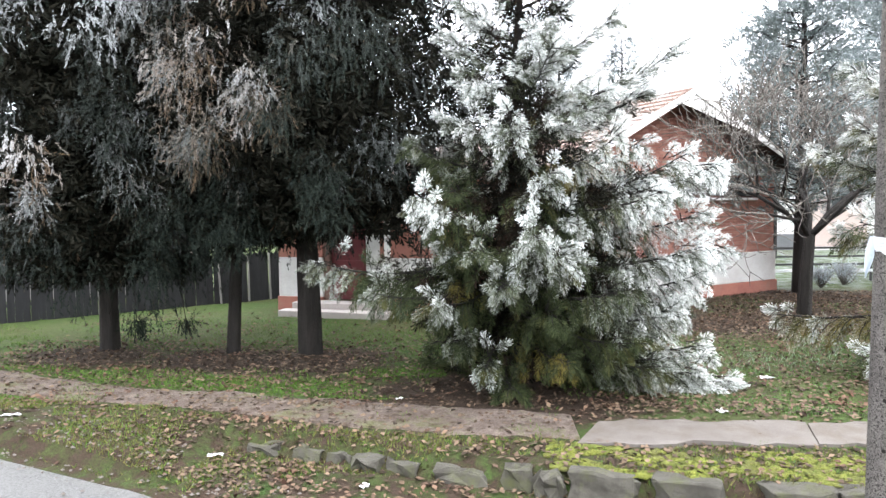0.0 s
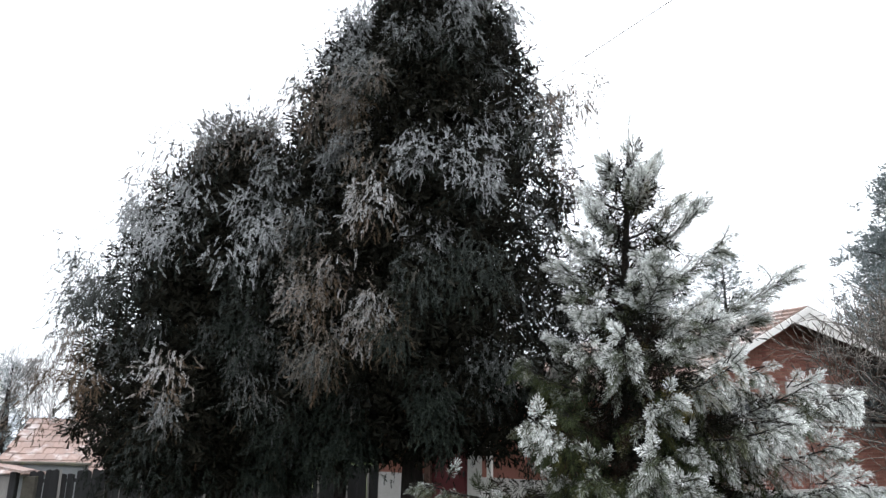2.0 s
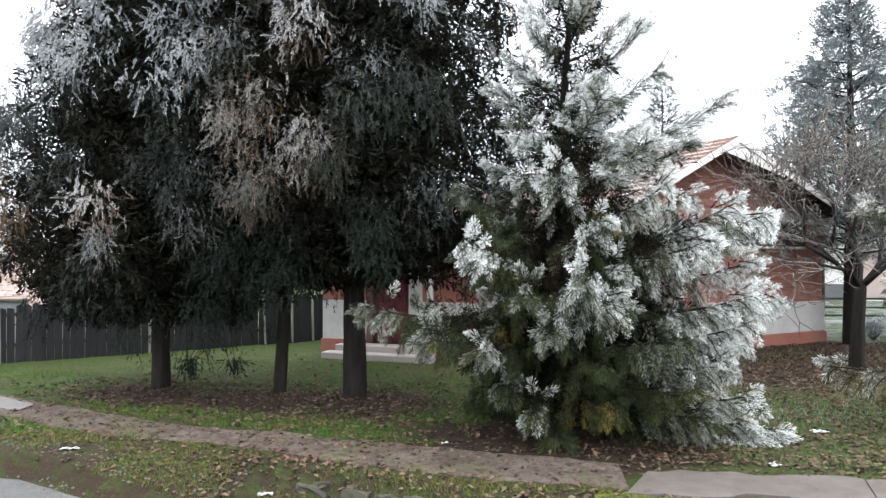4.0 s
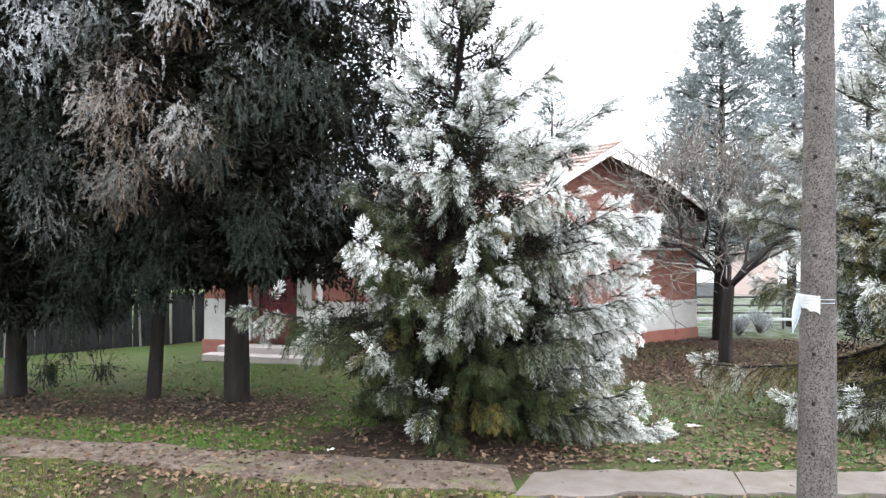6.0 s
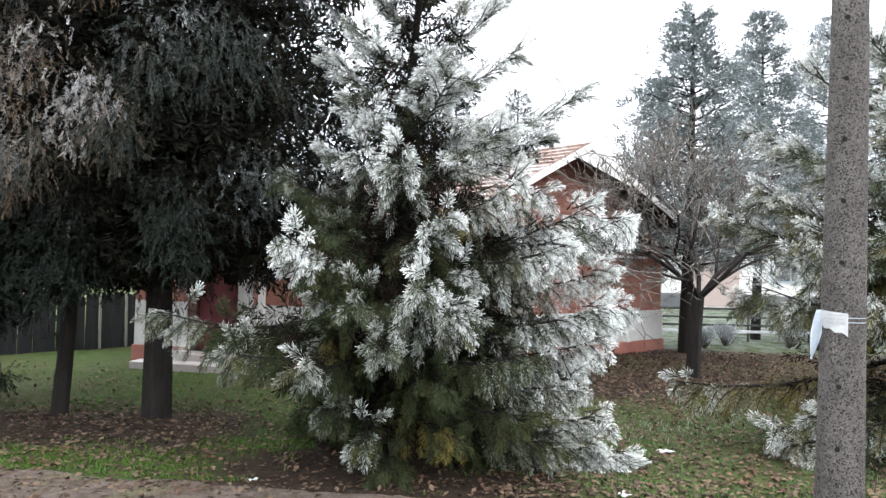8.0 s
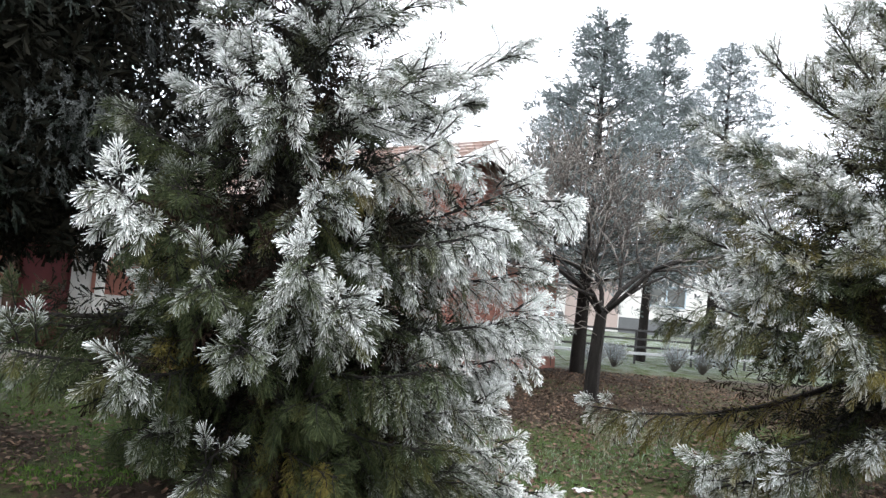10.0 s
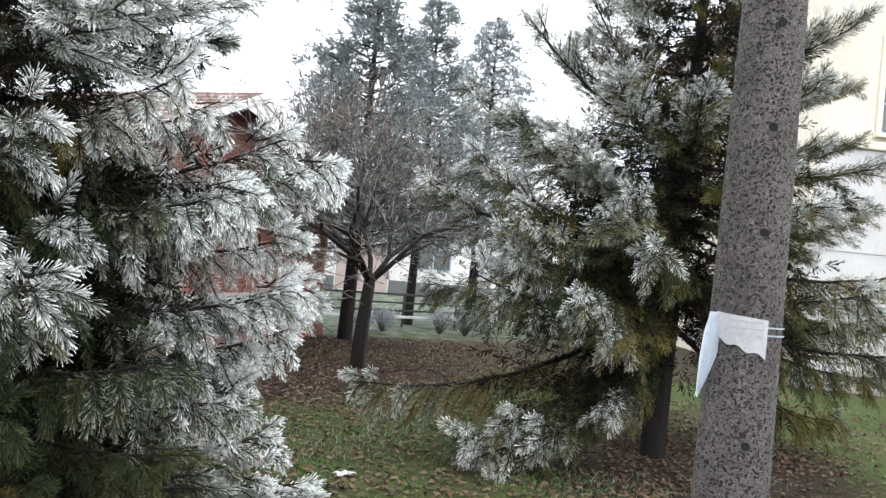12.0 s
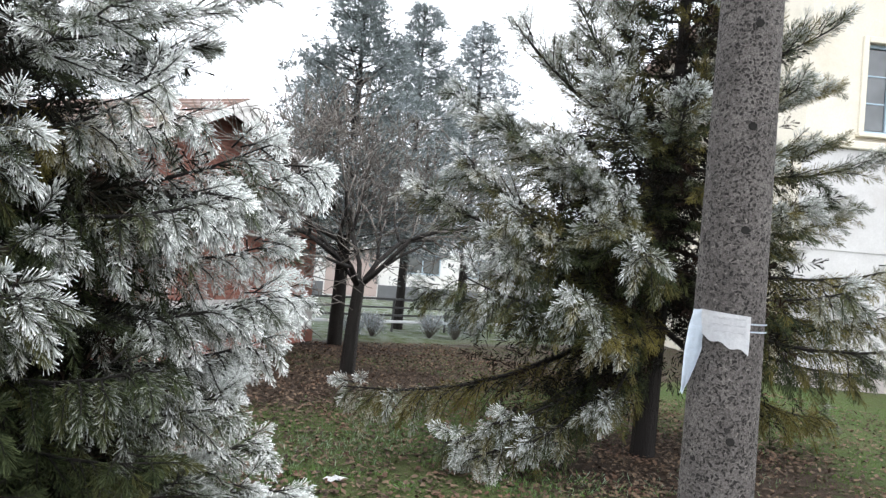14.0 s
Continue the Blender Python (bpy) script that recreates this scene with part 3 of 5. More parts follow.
def pine(name, base, top, limbs, rng, label, density=1.0, trunk_r=0.14, frost=0.9, needle=0.10, warm_share=0.12, thin=0.0047, needles=46, lush=4.6, bare=0.30, tone=(0.0, 0.66)):
    """A pine: trunk, limbs and drooping branchlets coated with needles. limbs: list of (height, tip, frost factor). lush: height above which the shoots rise."""
    tree = thing(name, pose(*base), label, "tree", "trees on the lawn")
    inv = np.array(base, float)
    mid = [base[0] * 0.5 + top[0] * 0.5, base[1] * 0.5 + top[1] * 0.5, (base[2] + top[2]) * 0.5]
    rel = [Vector(np.array(p) - inv) for p in (base, mid, top)]
    rel[0].z -= 0.1
    link_mesh("trunk", trunk_mesh(rel, [trunk_r, trunk_r * 0.6, 0.015], rng), M_bark_dark, tree)
    B, A, R, F, W, T = [], [], [], [], [], []
    twig_lines, IB, IA = [], [], []

    def shoot(p, way, ln, hang, rime, warm):
        """A branchlet from p: three pieces that bend down (or up), each with its coat of needles."""
        pts, d = [p], np.array(way)
        for j in range(3):
            d = unit(d + np.array([0, 0, -hang * 0.42]) + rng.normal(0, 0.10, 3))
            q = pts[-1] + d * ln / 3
            if q[2] < 0.06:
                q[2] = 0.06 + 0.03 * rng.random()
            step = unit(q - pts[-1])
            if j or ln > 0.3:
                B.append(pts[-1]), A.append(step), R.append(ln / 3), T.append(j == 2)
                F.append(rime * (0.72, 0.9, 1.08)[j]), W.append(warm)
            pts.append(q)
        twig_lines.append(([q - inv for q in pts], [0.008, 0.0065, 0.005, 0.003]))

    for h, tip, fr in limbs:
        f = min(1, max(0, h / (top[2] - base[2])))
        root = np.array(base) * (1 - f) + np.array(top) * f
        root[2] = base[2] + h
        tip = np.array(tip, float)
        span = np.linalg.norm(tip - root)
        if span < 0.12:
            continue
        line = limb_line(root, tip, 0.06 * span, 0.18 * span)
        radius = 0.010 + 0.010 * span
        link_mesh("limb", tubes("limb", [([p - inv for p in line], [radius * (1 - 0.85 * i / 6) for i in range(7)])], 5), M_bark_dark, tree)
        for k in range(int(span * 13)):
            x = (0.02 + 0.56 * rng.random()) * 6
            i = min(5, int(x))
            q = line[i] + (line[i + 1] - line[i]) * (x - i) + rng.normal(0, 0.05 + 0.045 * span, 3)
            IB.append(q - inv), IA.append(unit(line[i + 1] - line[i] + rng.normal(0, 0.25, 3)))
        steps = max(3, int(span * 9.0 * density))
        dry = rng.random() < warm_share
        west = tip[0] < 0.75 and tip[2] < 3.4
        hang = 1.25 if root[2] < lush - 1.2 else (0.3 if root[2] < lush else -0.45)
        for k in range(steps):
            u = 0.22 + 0.76 * (k + rng.random()) / steps
            x = u * 6
            i = min(5, int(x))
            p = line[i] + (line[i + 1] - line[i]) * (x - i)
            d = unit(line[i + 1] - line[i])
            for sgn in (-1, 1):
                if rng.random() < 0.12:
                    continue
                side = np.array([-d[1], d[0], 0.0]) * sgn
                way = unit(d * rng.uniform(0.6, 1.2) + side * rng.uniform(0.3, 1.0) + np.array([0, 0, rng.uniform(-0.35, 0.45)]))
                ln = (0.20 + 0.20 * span * (1 - u) ** 0.6) * rng.uniform(0.65, 1.25)
                out = np.clip((u - (bare if root[2] < 3.2 else bare - 0.18)) / 0.42 + 0.15 * rng.normal(), 0.05, 1)
                rime = frost * fr * (out if not west else out * np.clip((u - 0.62) / 0.22, 0.08, 1)) * rng.choice([0.35, 0.75, 1.0, 1.2])
                warm = 0.95 if dry and rng.random() < 0.6 else rng.uniform(*tone)
                shoot(p, way, min(0.62, ln), hang * rng.uniform(0.4, 1.3), rime, warm)
        for j in range(3):
            shoot(tip - unit(tip - root) * (0.16 + 0.06 * j), unit(line[-1] - line[-2] + rng.normal(0, 0.22, 3)), 0.26, 0.1, frost * fr * 1.15, 0.2)
    for k in range(4):
        shoot(np.array(top) - [0, 0, 0.30 * k + 0.05], unit(np.array([*rng.normal(0, 0.12, 2), 1.0])), 0.34, 0.0, frost * 0.6, 0.2)
    tagged(link_mesh("twigwork", tubes("twigwork", twig_lines, 4), M_bark_dark, tree, "thin dark drooping twigs"), kind="stuff")
    me = needle_coat("crown", np.array(B) - inv, np.array(A), np.array(R), np.array(F), np.array(W), np.array(T), rng, needle, thin, needles)
    link_mesh("crown", me, M_pine, tree, "long green needles thick with white rime")
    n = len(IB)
    # filler brushes round the limbs, coloured as dark as the crown's shade
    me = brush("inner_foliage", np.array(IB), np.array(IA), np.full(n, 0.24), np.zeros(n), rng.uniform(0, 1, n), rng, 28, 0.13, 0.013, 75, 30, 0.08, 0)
    link_mesh("inner_foliage", me, M_inner_shade, tree, "inner needles with shade painted in, dark brown-green")
    return tree


def crown_limbs(base, height, low, reach, count, rng, lean=(0, 0), frost=1.0, sagging=0.1, squash=1.0, lift=0.55):
    """Limbs spread round a trunk: reach(u, azimuth) for u = 0 at the foot and 1 at the top."""
    out = []
    for i in range(count):
        u = (i + rng.random()) / count
        u = u ** 1.15
        h = low + (height - low - 0.35) * u
        az = i * 2.39996 + rng.normal(0, 0.25)
        r = reach(u, az) * rng.uniform(0.78, 1.1)
        rise = r * (lift * u - sagging)
        f = h / height
        x, y = base[0] + lean[0] * f + r * math.cos(az), base[1] + lean[1] * f + r * math.sin(az) * squash
        out.append((h, (x, y, max(0.12, base[2] + h + rise)), frost))
    return out


def frosted_pines():
    rng = np.random.default_rng(11)
    base, top = (0.85, 10.75, 0.0), (1.25, 9.75, 6.35)

    def reach(u, az):
        east, south = math.cos(az), -math.sin(az)
        r = 2.3 * (1 - u) ** 0.72 + 0.2
        low = 1 - min(1, u / 0.3)
        return r * (1.0 + 0.13 * max(0, east) - (0.22 + 0.36 * low) * max(0, -east)) * (1 - 0.35 * low * max(0, south))

    def rime(tip):
        dark = 0.8 if tip[2] < 1.75 and 0.9 < tip[0] < 3.3 else 0.25 if tip[2] < 1.6 else 0.0
        return min(1.2, max(0.08, 0.55 + 0.28 * (tip[0] - 0.5) + 0.17 * max(0, tip[2] - 2.4) - dark + rng.normal(0, 0.12)))

    limbs = [(h, tip, rime(tip)) for h, tip, _ in crown_limbs(base, 6.35, 0.45, reach, 66, rng, (0.35, -1.0), 1.0, 0.2, 0.8, 0.95)]
    # leading limbs that stand out of the crown
    upper = ((2.7, (3.42, 9.05, 2.92), 1.2), (2.6, (3.1, 9.3, 3.05), 1.1), (3.6, (3.22, 10.0, 4.5), 0.9), (3.45, (2.9, 10.3, 4.0), 1.0), (2.3, (0.0, 8.5, 2.6), 1.25), (2.3, (0.3, 9.2, 2.7), 0.2), (2.6, (1.5, 8.7, 2.9), 0.9), (3.2, (1.0, 8.7, 3.5), 0.9), (2.9, (2.3, 8.9, 3.3), 1.05), (3.8, (1.5, 8.9, 4.3), 0.95), (3.4, (2.0, 8.6, 3.7), 1.0), (2.6, (2.7, 8.8, 2.6), 1.1))
    middle = ((1.9, (-1.45, 9.45, 1.78), 0.5), (1.8, (-0.9, 9.6, 1.62), 0.12), (1.6, (-0.65, 8.95, 1.45), 0.4), (2.0, (0.6, 8.6, 2.05), 0.35), (2.1, (1.3, 8.3, 2.25), 0.95), (1.9, (1.6, 8.5, 1.95), 0.75), (1.7, (0.9, 8.6, 1.6), 0.4), (1.5, (0.1, 8.9, 1.35), 0.55))
    lower = ((0.9, (3.95, 10.1, 0.12), 1.0), (0.8, (3.5, 9.9, 0.3), 0.75), (1.0, (3.7, 10.4, 0.55), 0.9), (1.3, (3.9, 11.6, 1.12), 1.1), (2.1, (3.95, 10.35, 1.9), 1.2), (1.9, (3.6, 10.0, 1.95), 1.1), (1.5, (3.4, 9.6, 1.6), 1.1), (1.3, (3.1, 9.5, 1.1), 0.7), (2.3, (3.45, 9.8, 2.35), 1.1), (1.6, (3.35, 10.3, 1.35), 0.9), (1.9, (3.3, 9.3, 1.95), 1.15), (1.2, (1.5, 8.9, 1.2), 0.12), (1.1, (0.7, 9.2, 0.5), 0.5), (1.0, (0.3, 9.4, 0.8), 0.35), (1.5, (2.3, 8.8, 1.5), 0.3), (1.2, (2.5, 9.2, 0.8), 0.05), (1.0, (1.7, 9.1, 0.6), 0.1), (0.9, (2.9, 9.5, 0.45), 0.4))
    limbs.extend(upper + middle + lower)
    pine("frosted_pine", base, top, limbs, rng, "broad young pine thickly covered with white rime", 1.0, 0.13, 1.15, 0.098, 0.10, 0.0045, 50)

    rng = np.random.default_rng(17)
    base, top = (8.97, 10.34, 0.0), (9.2, 10.3, 8.6)

    def reach2(u, az):
        return 3.0 * (1 - u) ** 0.85 + 0.3

    limbs = crown_limbs(base, 8.6, 2.1, reach2, 66, rng, (0.2, 0), 0.8, 0.12)
    for h, tip in ((2.0, (5.05, 11.6, 0.78)), (2.0, (5.8, 10.5, 0.35)), (1.9, (6.2, 10.2, 0.6)), (2.3, (5.45, 10.0, 2.2)), (2.6, (6.2, 9.2, 2.1)), (3.0, (5.2, 10.6, 3.1)), (3.6, (5.55, 10.5, 4.2)), (4.3, (5.9, 10.0, 4.9)), (2.9, (6.9, 8.9, 2.6)), (2.4, (6.6, 9.1, 1.75)), (1.8, (12.2, 9.5, 0.5)), (2.3, (12.6, 9.3, 2.1)), (2.2, (11.6, 8.7, 1.3)), (3.2, (12.5, 9.5, 3.7)), (4.2, (11.8, 9.5, 4.6)), (5.0, (11.9, 9.6, 5.5)), (3.0, (5.5, 10.2, 3.4)), (2.7, (5.9, 9.8, 2.9)), (3.3, (6.2, 9.6, 3.7)), (3.9, (6.6, 9.4, 4.4)), (2.5, (5.8, 10.0, 2.6)), (2.9, (6.9, 9.3, 3.2)), (3.5, (5.8, 10.1, 3.9)), (4.4, (6.5, 9.7, 5.2)), (1.9, (6.0, 10.3, 0.2)), (2.0, (6.5, 9.9, 0.45)), (2.1, (7.2, 9.6, 0.8))):
        limbs.append((h, tip, 0.42 if tip[0] > 9 else 1.0))
    pine("frosted_pine", base, top, limbs, rng, "tall green pine with a bare dark trunk and rimed branch tips", 0.85, 0.17, 0.78, 0.115, 0.16, 0.0050, 40, 4.2, 0.50, (0.25, 0.92))


frosted_pines()


def cypress(base, height, low, profile, count, rng, label, trunk, frost_side, frost=0.5, loose=()):
    """A dense dark evergreen with hanging sprays: limbs, then sprays in a lumpy shell round the profile radius (u, azimuth)."""
    tree = thing("evergreen_tree", pose(*base), label, "tree", "trees on the lawn")
    pts = [Vector((0, 0, -0.1)), Vector((trunk[1] * 0.4, 0, height * 0.15)), Vector((trunk[1], 0, height * 0.4)), Vector((0, 0, height * 0.95))]
    link_mesh("trunk", trunk_mesh(pts, [trunk[0] * 1.15, trunk[0] * 0.95, trunk[0] * 0.7, 0.02], rng, 16, 0.1), M_bark, tree, "furrowed grey-brown trunk")
    for i in range(26):
        u = (i + 0.5) / 26
        az = i * 2.4
        h = low + (height - low) * u * 0.9
        r = profile(u, az) * 0.8
        line = limb_line((0, 0, h), (r * math.cos(az), r * math.sin(az), h + 0.35 * r), 0.05 * r, 0.0)
        link_mesh("limb", tubes("limb", [(line, [0.035 * (1 - 0.13 * k) for k in range(7)])], 5), M_bark_dark, tree)
    # clumps of sprays on a lumpy envelope, and thin dark filling within
    clumps = 190
    cu = (np.arange(clumps) + rng.random(clumps)) / clumps
    ca = np.arange(clumps) * 2.39996 + rng.normal(0, 0.5, clumps)
    cr = np.array([profile(b, a) for a, b in zip(ca, cu)]) * rng.uniform(0.6, 1.14, clumps)
    cp = np.stack([cr * np.cos(ca), cr * np.sin(ca), low + (height - low) * cu], 1)
    size = rng.uniform(0.24, 0.58, clumps)
    for i, spot in enumerate(loose):
        cp[i], size[i] = spot, 0.12
        top = (spot[0] * 0.8, spot[1], low + 0.6)
        link_mesh("limb", tubes("limb", [([top, ((top[0] + spot[0]) / 2 + 0.03, spot[1], (low + spot[2]) / 2 + 0.3), spot], [0.016, 0.01, 0.006])], 4), M_bark_dark, tree, "thin hanging twig")
    rime = np.array([np.clip(0.34 + 2.5 * noise.noise(Vector((q[0] + base[0], q[1] + base[1], q[2])) * 0.6), 0.0, 1.5) for q in cp])
    dead = np.array([np.clip(0.35 + 1.6 * noise.noise(Vector((q[0] + base[0] + 20, q[1] + base[1], q[2])) * 0.5), 0.05, 1.0) for q in cp])
    toward = 0.35 + 0.65 * np.clip(0.5 - 0.9 * np.sin(ca), 0, 1)
    pick = rng.choice(clumps, count, p=toward / toward.sum())
    ball = unit(rng.normal(size=(count, 3))) * (rng.random((count, 1)) ** 0.45)
    P = cp[pick] + ball * size[pick][:, None] * np.array([1.0, 1.0, 1.2])
    fill = rng.random(count) < 0.16
    fu, fa = rng.random(count), rng.uniform(0, 6.283, count)
    fr = np.array([profile(b, a) for a, b in zip(fa, fu)]) * rng.uniform(0.15, 0.72, count)
    P[fill] = np.stack([fr * np.cos(fa), fr * np.sin(fa), low + (height - low) * fu], 1)[fill]
    outward = unit(P * np.array([1, 1, 0.0]))
    lead = unit(ball * np.array([1, 1, 0.6]) + outward * 0.5)
    hang = np.where(cu[pick] > 0.9, rng.uniform(-0.2, 1.0, count), rng.uniform(-1.3, 0.0, count))
    ax = unit(lead * rng.uniform(0.15, 0.5, (count, 1)) + rng.normal(0, 0.22, (count, 3)) + np.stack([np.zeros(count), np.zeros(count), hang], 1))
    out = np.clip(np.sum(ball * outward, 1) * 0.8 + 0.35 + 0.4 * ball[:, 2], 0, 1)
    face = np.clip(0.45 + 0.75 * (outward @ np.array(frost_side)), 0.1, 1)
    # rime and dead brown thin out low down, which paints in the shade there
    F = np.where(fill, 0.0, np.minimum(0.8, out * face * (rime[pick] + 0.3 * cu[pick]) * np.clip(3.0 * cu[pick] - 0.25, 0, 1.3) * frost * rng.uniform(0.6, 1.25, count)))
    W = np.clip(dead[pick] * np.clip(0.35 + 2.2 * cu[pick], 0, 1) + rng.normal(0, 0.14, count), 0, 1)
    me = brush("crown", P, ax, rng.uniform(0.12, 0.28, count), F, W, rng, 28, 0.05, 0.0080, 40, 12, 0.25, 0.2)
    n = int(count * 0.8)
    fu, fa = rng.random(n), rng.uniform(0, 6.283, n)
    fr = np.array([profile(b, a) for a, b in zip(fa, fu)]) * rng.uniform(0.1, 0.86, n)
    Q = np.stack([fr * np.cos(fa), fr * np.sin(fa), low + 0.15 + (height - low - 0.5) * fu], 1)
    # filler that closes the crown against the sky, its shade painted in
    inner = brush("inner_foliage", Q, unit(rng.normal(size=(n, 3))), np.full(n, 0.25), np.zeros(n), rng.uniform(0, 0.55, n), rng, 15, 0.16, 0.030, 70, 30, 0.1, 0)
    link_mesh("inner_foliage", inner, M_inner_shade, tree, "inner sprays with shade painted in, near-black")
    link_mesh("crown", me, M_cypress, tree, "dense hanging dark sprays tinged with rime and dead brown, shade painted low down")
    return tree


def evergreen_row():
    side = (0.35, -0.93, 0.0)
    rng = np.random.default_rng(31)

    def crown(wide, full, east=0.0):
        def radius(u, az):
            return (wide * min(1.0, (u + 0.16) * 3.2) ** 0.6 * max(0.0, 1 - u ** full) ** 0.72 + 0.18) * (1 + east * math.cos(az))
        return radius

    cypress((-6.0, 12.62, 0.0), 8.3, 1.25, crown(2.65, 2.8, -0.08), 13500, rng, "broad dark evergreen with drooping grey-green sprays", (0.14, 0.0), side, 1.4, ((0.55, -0.1, 0.5), (1.4, 0.0, 0.52)))
    cypress((-3.69, 12.42, 0.0), 10.3, 1.75, crown(1.9, 2.6), 7500, rng, "tall dark evergreen on a slightly leaning trunk", (0.105, 0.25), side, 0.95)
    cypress((-2.3, 12.32, 0.0), 11.9, 1.95, crown(2.55, 2.7, 0.28), 17500, rng, "tallest dark evergreen with rimed and browned hanging sprays", (0.165, -0.05), side, 1.5)


evergreen_row()


def bare_tree(name, base, height, spread, rng, label, trunk_r, fork, depth=5, mat=None):
    tree = thing(name, pose(*base), label, "tree", "bare trees")
    thick, thin = [], []
    mat = mat or M_bark

    def grow(p, d, ln, r, level):
        q = p + d * ln
        m = p + d * ln * 0.5 + Vector(rng.normal(0, 0.05 * ln, 3))
        (thick if level < 2 else thin).append(([p, m, q], [r, r * 0.85, r * 0.68]))
        if level >= depth:
            return
        for i in range(3 if level < 5 else 2):
            v = Vector(rng.normal(0, 1, 3))
            v = (v - d * v.dot(d)).normalized()
            nd = (d * rng.uniform(0.75, 1.1) + v * spread * rng.uniform(0.45, 0.95) + Vector((0, 0, 0.10))).normalized()
            at = q if i < 2 else m
            grow(at, nd, ln * rng.uniform(0.66, 0.88), max(0.0085, r * 0.58), level + 1)

    trunk_me = trunk_mesh([Vector((0, 0, -0.1)), Vector((0.03, 0, fork * 0.5)), Vector((0.10, 0, fork))], [trunk_r * 1.2, trunk_r, trunk_r * 0.85], rng, 12)
    link_mesh("trunk", trunk_me, mat, tree)
    start = Vector((0.10, 0, fork - 0.08))
    for i in range(5):
        a = i * 1.2566 + rng.uniform(0, 0.5)
        d = Vector((math.cos(a) * spread, math.sin(a) * spread, rng.uniform(0.6, 1.2))).normalized()
        grow(start, d, (height - fork) * 0.34, trunk_r * 0.5, 0)
    for line in thick:
        link_mesh("limb", tubes("limb", [line], 6), mat, tree)
    tagged(link_mesh("twigwork", tubes("twigwork", thin, 3), mat if mat is M_twig_rime else M_twig, tree, "fine bare grey-brown twigs"), kind="stuff")
    return tree


bare_tree("bare_tree", (7.75, 16.65, 0.0), 6.0, 1.0, np.random.default_rng(3), "leafless round-crowned tree with a leaning trunk", 0.13, 1.8, 6)


def conifer(base, height, low, radius, count, rng, label, frost, mat=None):
    """A far conifer: trunk, limbs and short brushes in whorls."""
    tree = thing("conifer", pose(*base), label, "tree", "conifers behind the lawn")
    link_mesh("trunk", trunk_mesh([Vector((0, 0, -0.1)), Vector((0.05, 0, height * 0.5)), Vector((0, 0, height))], [0.2, 0.12, 0.02], rng, 10), M_bark_dark, tree)
    B, A, F, W, lines = [], [], [], [], []
    limbs = int(height * 12)
    for i in range(limbs):
        u = (i + rng.random()) / limbs
        az = i * 2.4 + rng.normal(0, 0.3)
        h = low + (height - low) * u
        r = (radius * (1 - u) ** 0.75 + 0.12) * rng.uniform(0.65, 1.15)
        tip = np.array([r * math.cos(az), r * math.sin(az), h + r * rng.uniform(0.0, 0.5)])
        root = np.array([0, 0, h])
        lines.append(([root, tip], [0.03, 0.008]))
        for k in range(int(count * (0.25 + r / radius))):
            f = 0.25 + 0.75 * rng.random() ** 0.7
            B.append(root + (tip - root) * f + rng.normal(0, 0.13 * r + 0.04, 3))
            A.append(unit(tip - root + rng.normal(0, 0.45 * r, 3)))
            F.append(frost * f * rng.uniform(0.5, 1.2)), W.append(rng.uniform(0, 0.7))
    tagged(link_mesh("branchwork", tubes("branchwork", lines, 4), M_bark_dark, tree), kind="stuff")
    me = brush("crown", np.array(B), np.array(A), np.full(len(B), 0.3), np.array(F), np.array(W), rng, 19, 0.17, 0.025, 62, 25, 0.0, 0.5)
    link_mesh("crown", me, mat or M_far_pine, tree, "grey-green needles paled by painted haze, with a light rime")
    return tree


R = np.random.default_rng(77)
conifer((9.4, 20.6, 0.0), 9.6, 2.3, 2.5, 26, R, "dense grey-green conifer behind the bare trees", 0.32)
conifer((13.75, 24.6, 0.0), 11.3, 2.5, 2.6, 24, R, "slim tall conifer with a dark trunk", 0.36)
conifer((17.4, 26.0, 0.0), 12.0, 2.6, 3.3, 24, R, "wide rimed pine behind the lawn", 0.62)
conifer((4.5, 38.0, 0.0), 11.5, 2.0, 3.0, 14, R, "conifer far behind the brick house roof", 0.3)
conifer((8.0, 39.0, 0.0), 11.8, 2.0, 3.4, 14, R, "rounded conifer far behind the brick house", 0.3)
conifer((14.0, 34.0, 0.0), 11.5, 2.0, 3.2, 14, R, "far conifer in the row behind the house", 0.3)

# ---- brick house ----
HOUSE = pose(2.6, 16.9, 0, 0, 0, 35.1)
GW, GD = 7.82, 9.0  # width of the gable wall and depth behind it
RIDGE = (3.5, 5.32)  # ridge: distance along the gable wall, and height


def roof_z(x):
    return RIDGE[1] - (RIDGE[0] - x) * 0.5 if x < RIDGE[0] else RIDGE[1] - (x - RIDGE[0]) * 0.4


BRICK = {}


def brick_mesh(length):
    if length not in BRICK:
        bm = boxes((0, -0.012, 0, length, 0.03, 0.064), bevel=0.004)
        me = bpy.data.meshes.new("brick")
        bm.to_mesh(me)
        bm.free()
        me.materials.append(M_brick)
        BRICK[length] = me
    return BRICK[length]


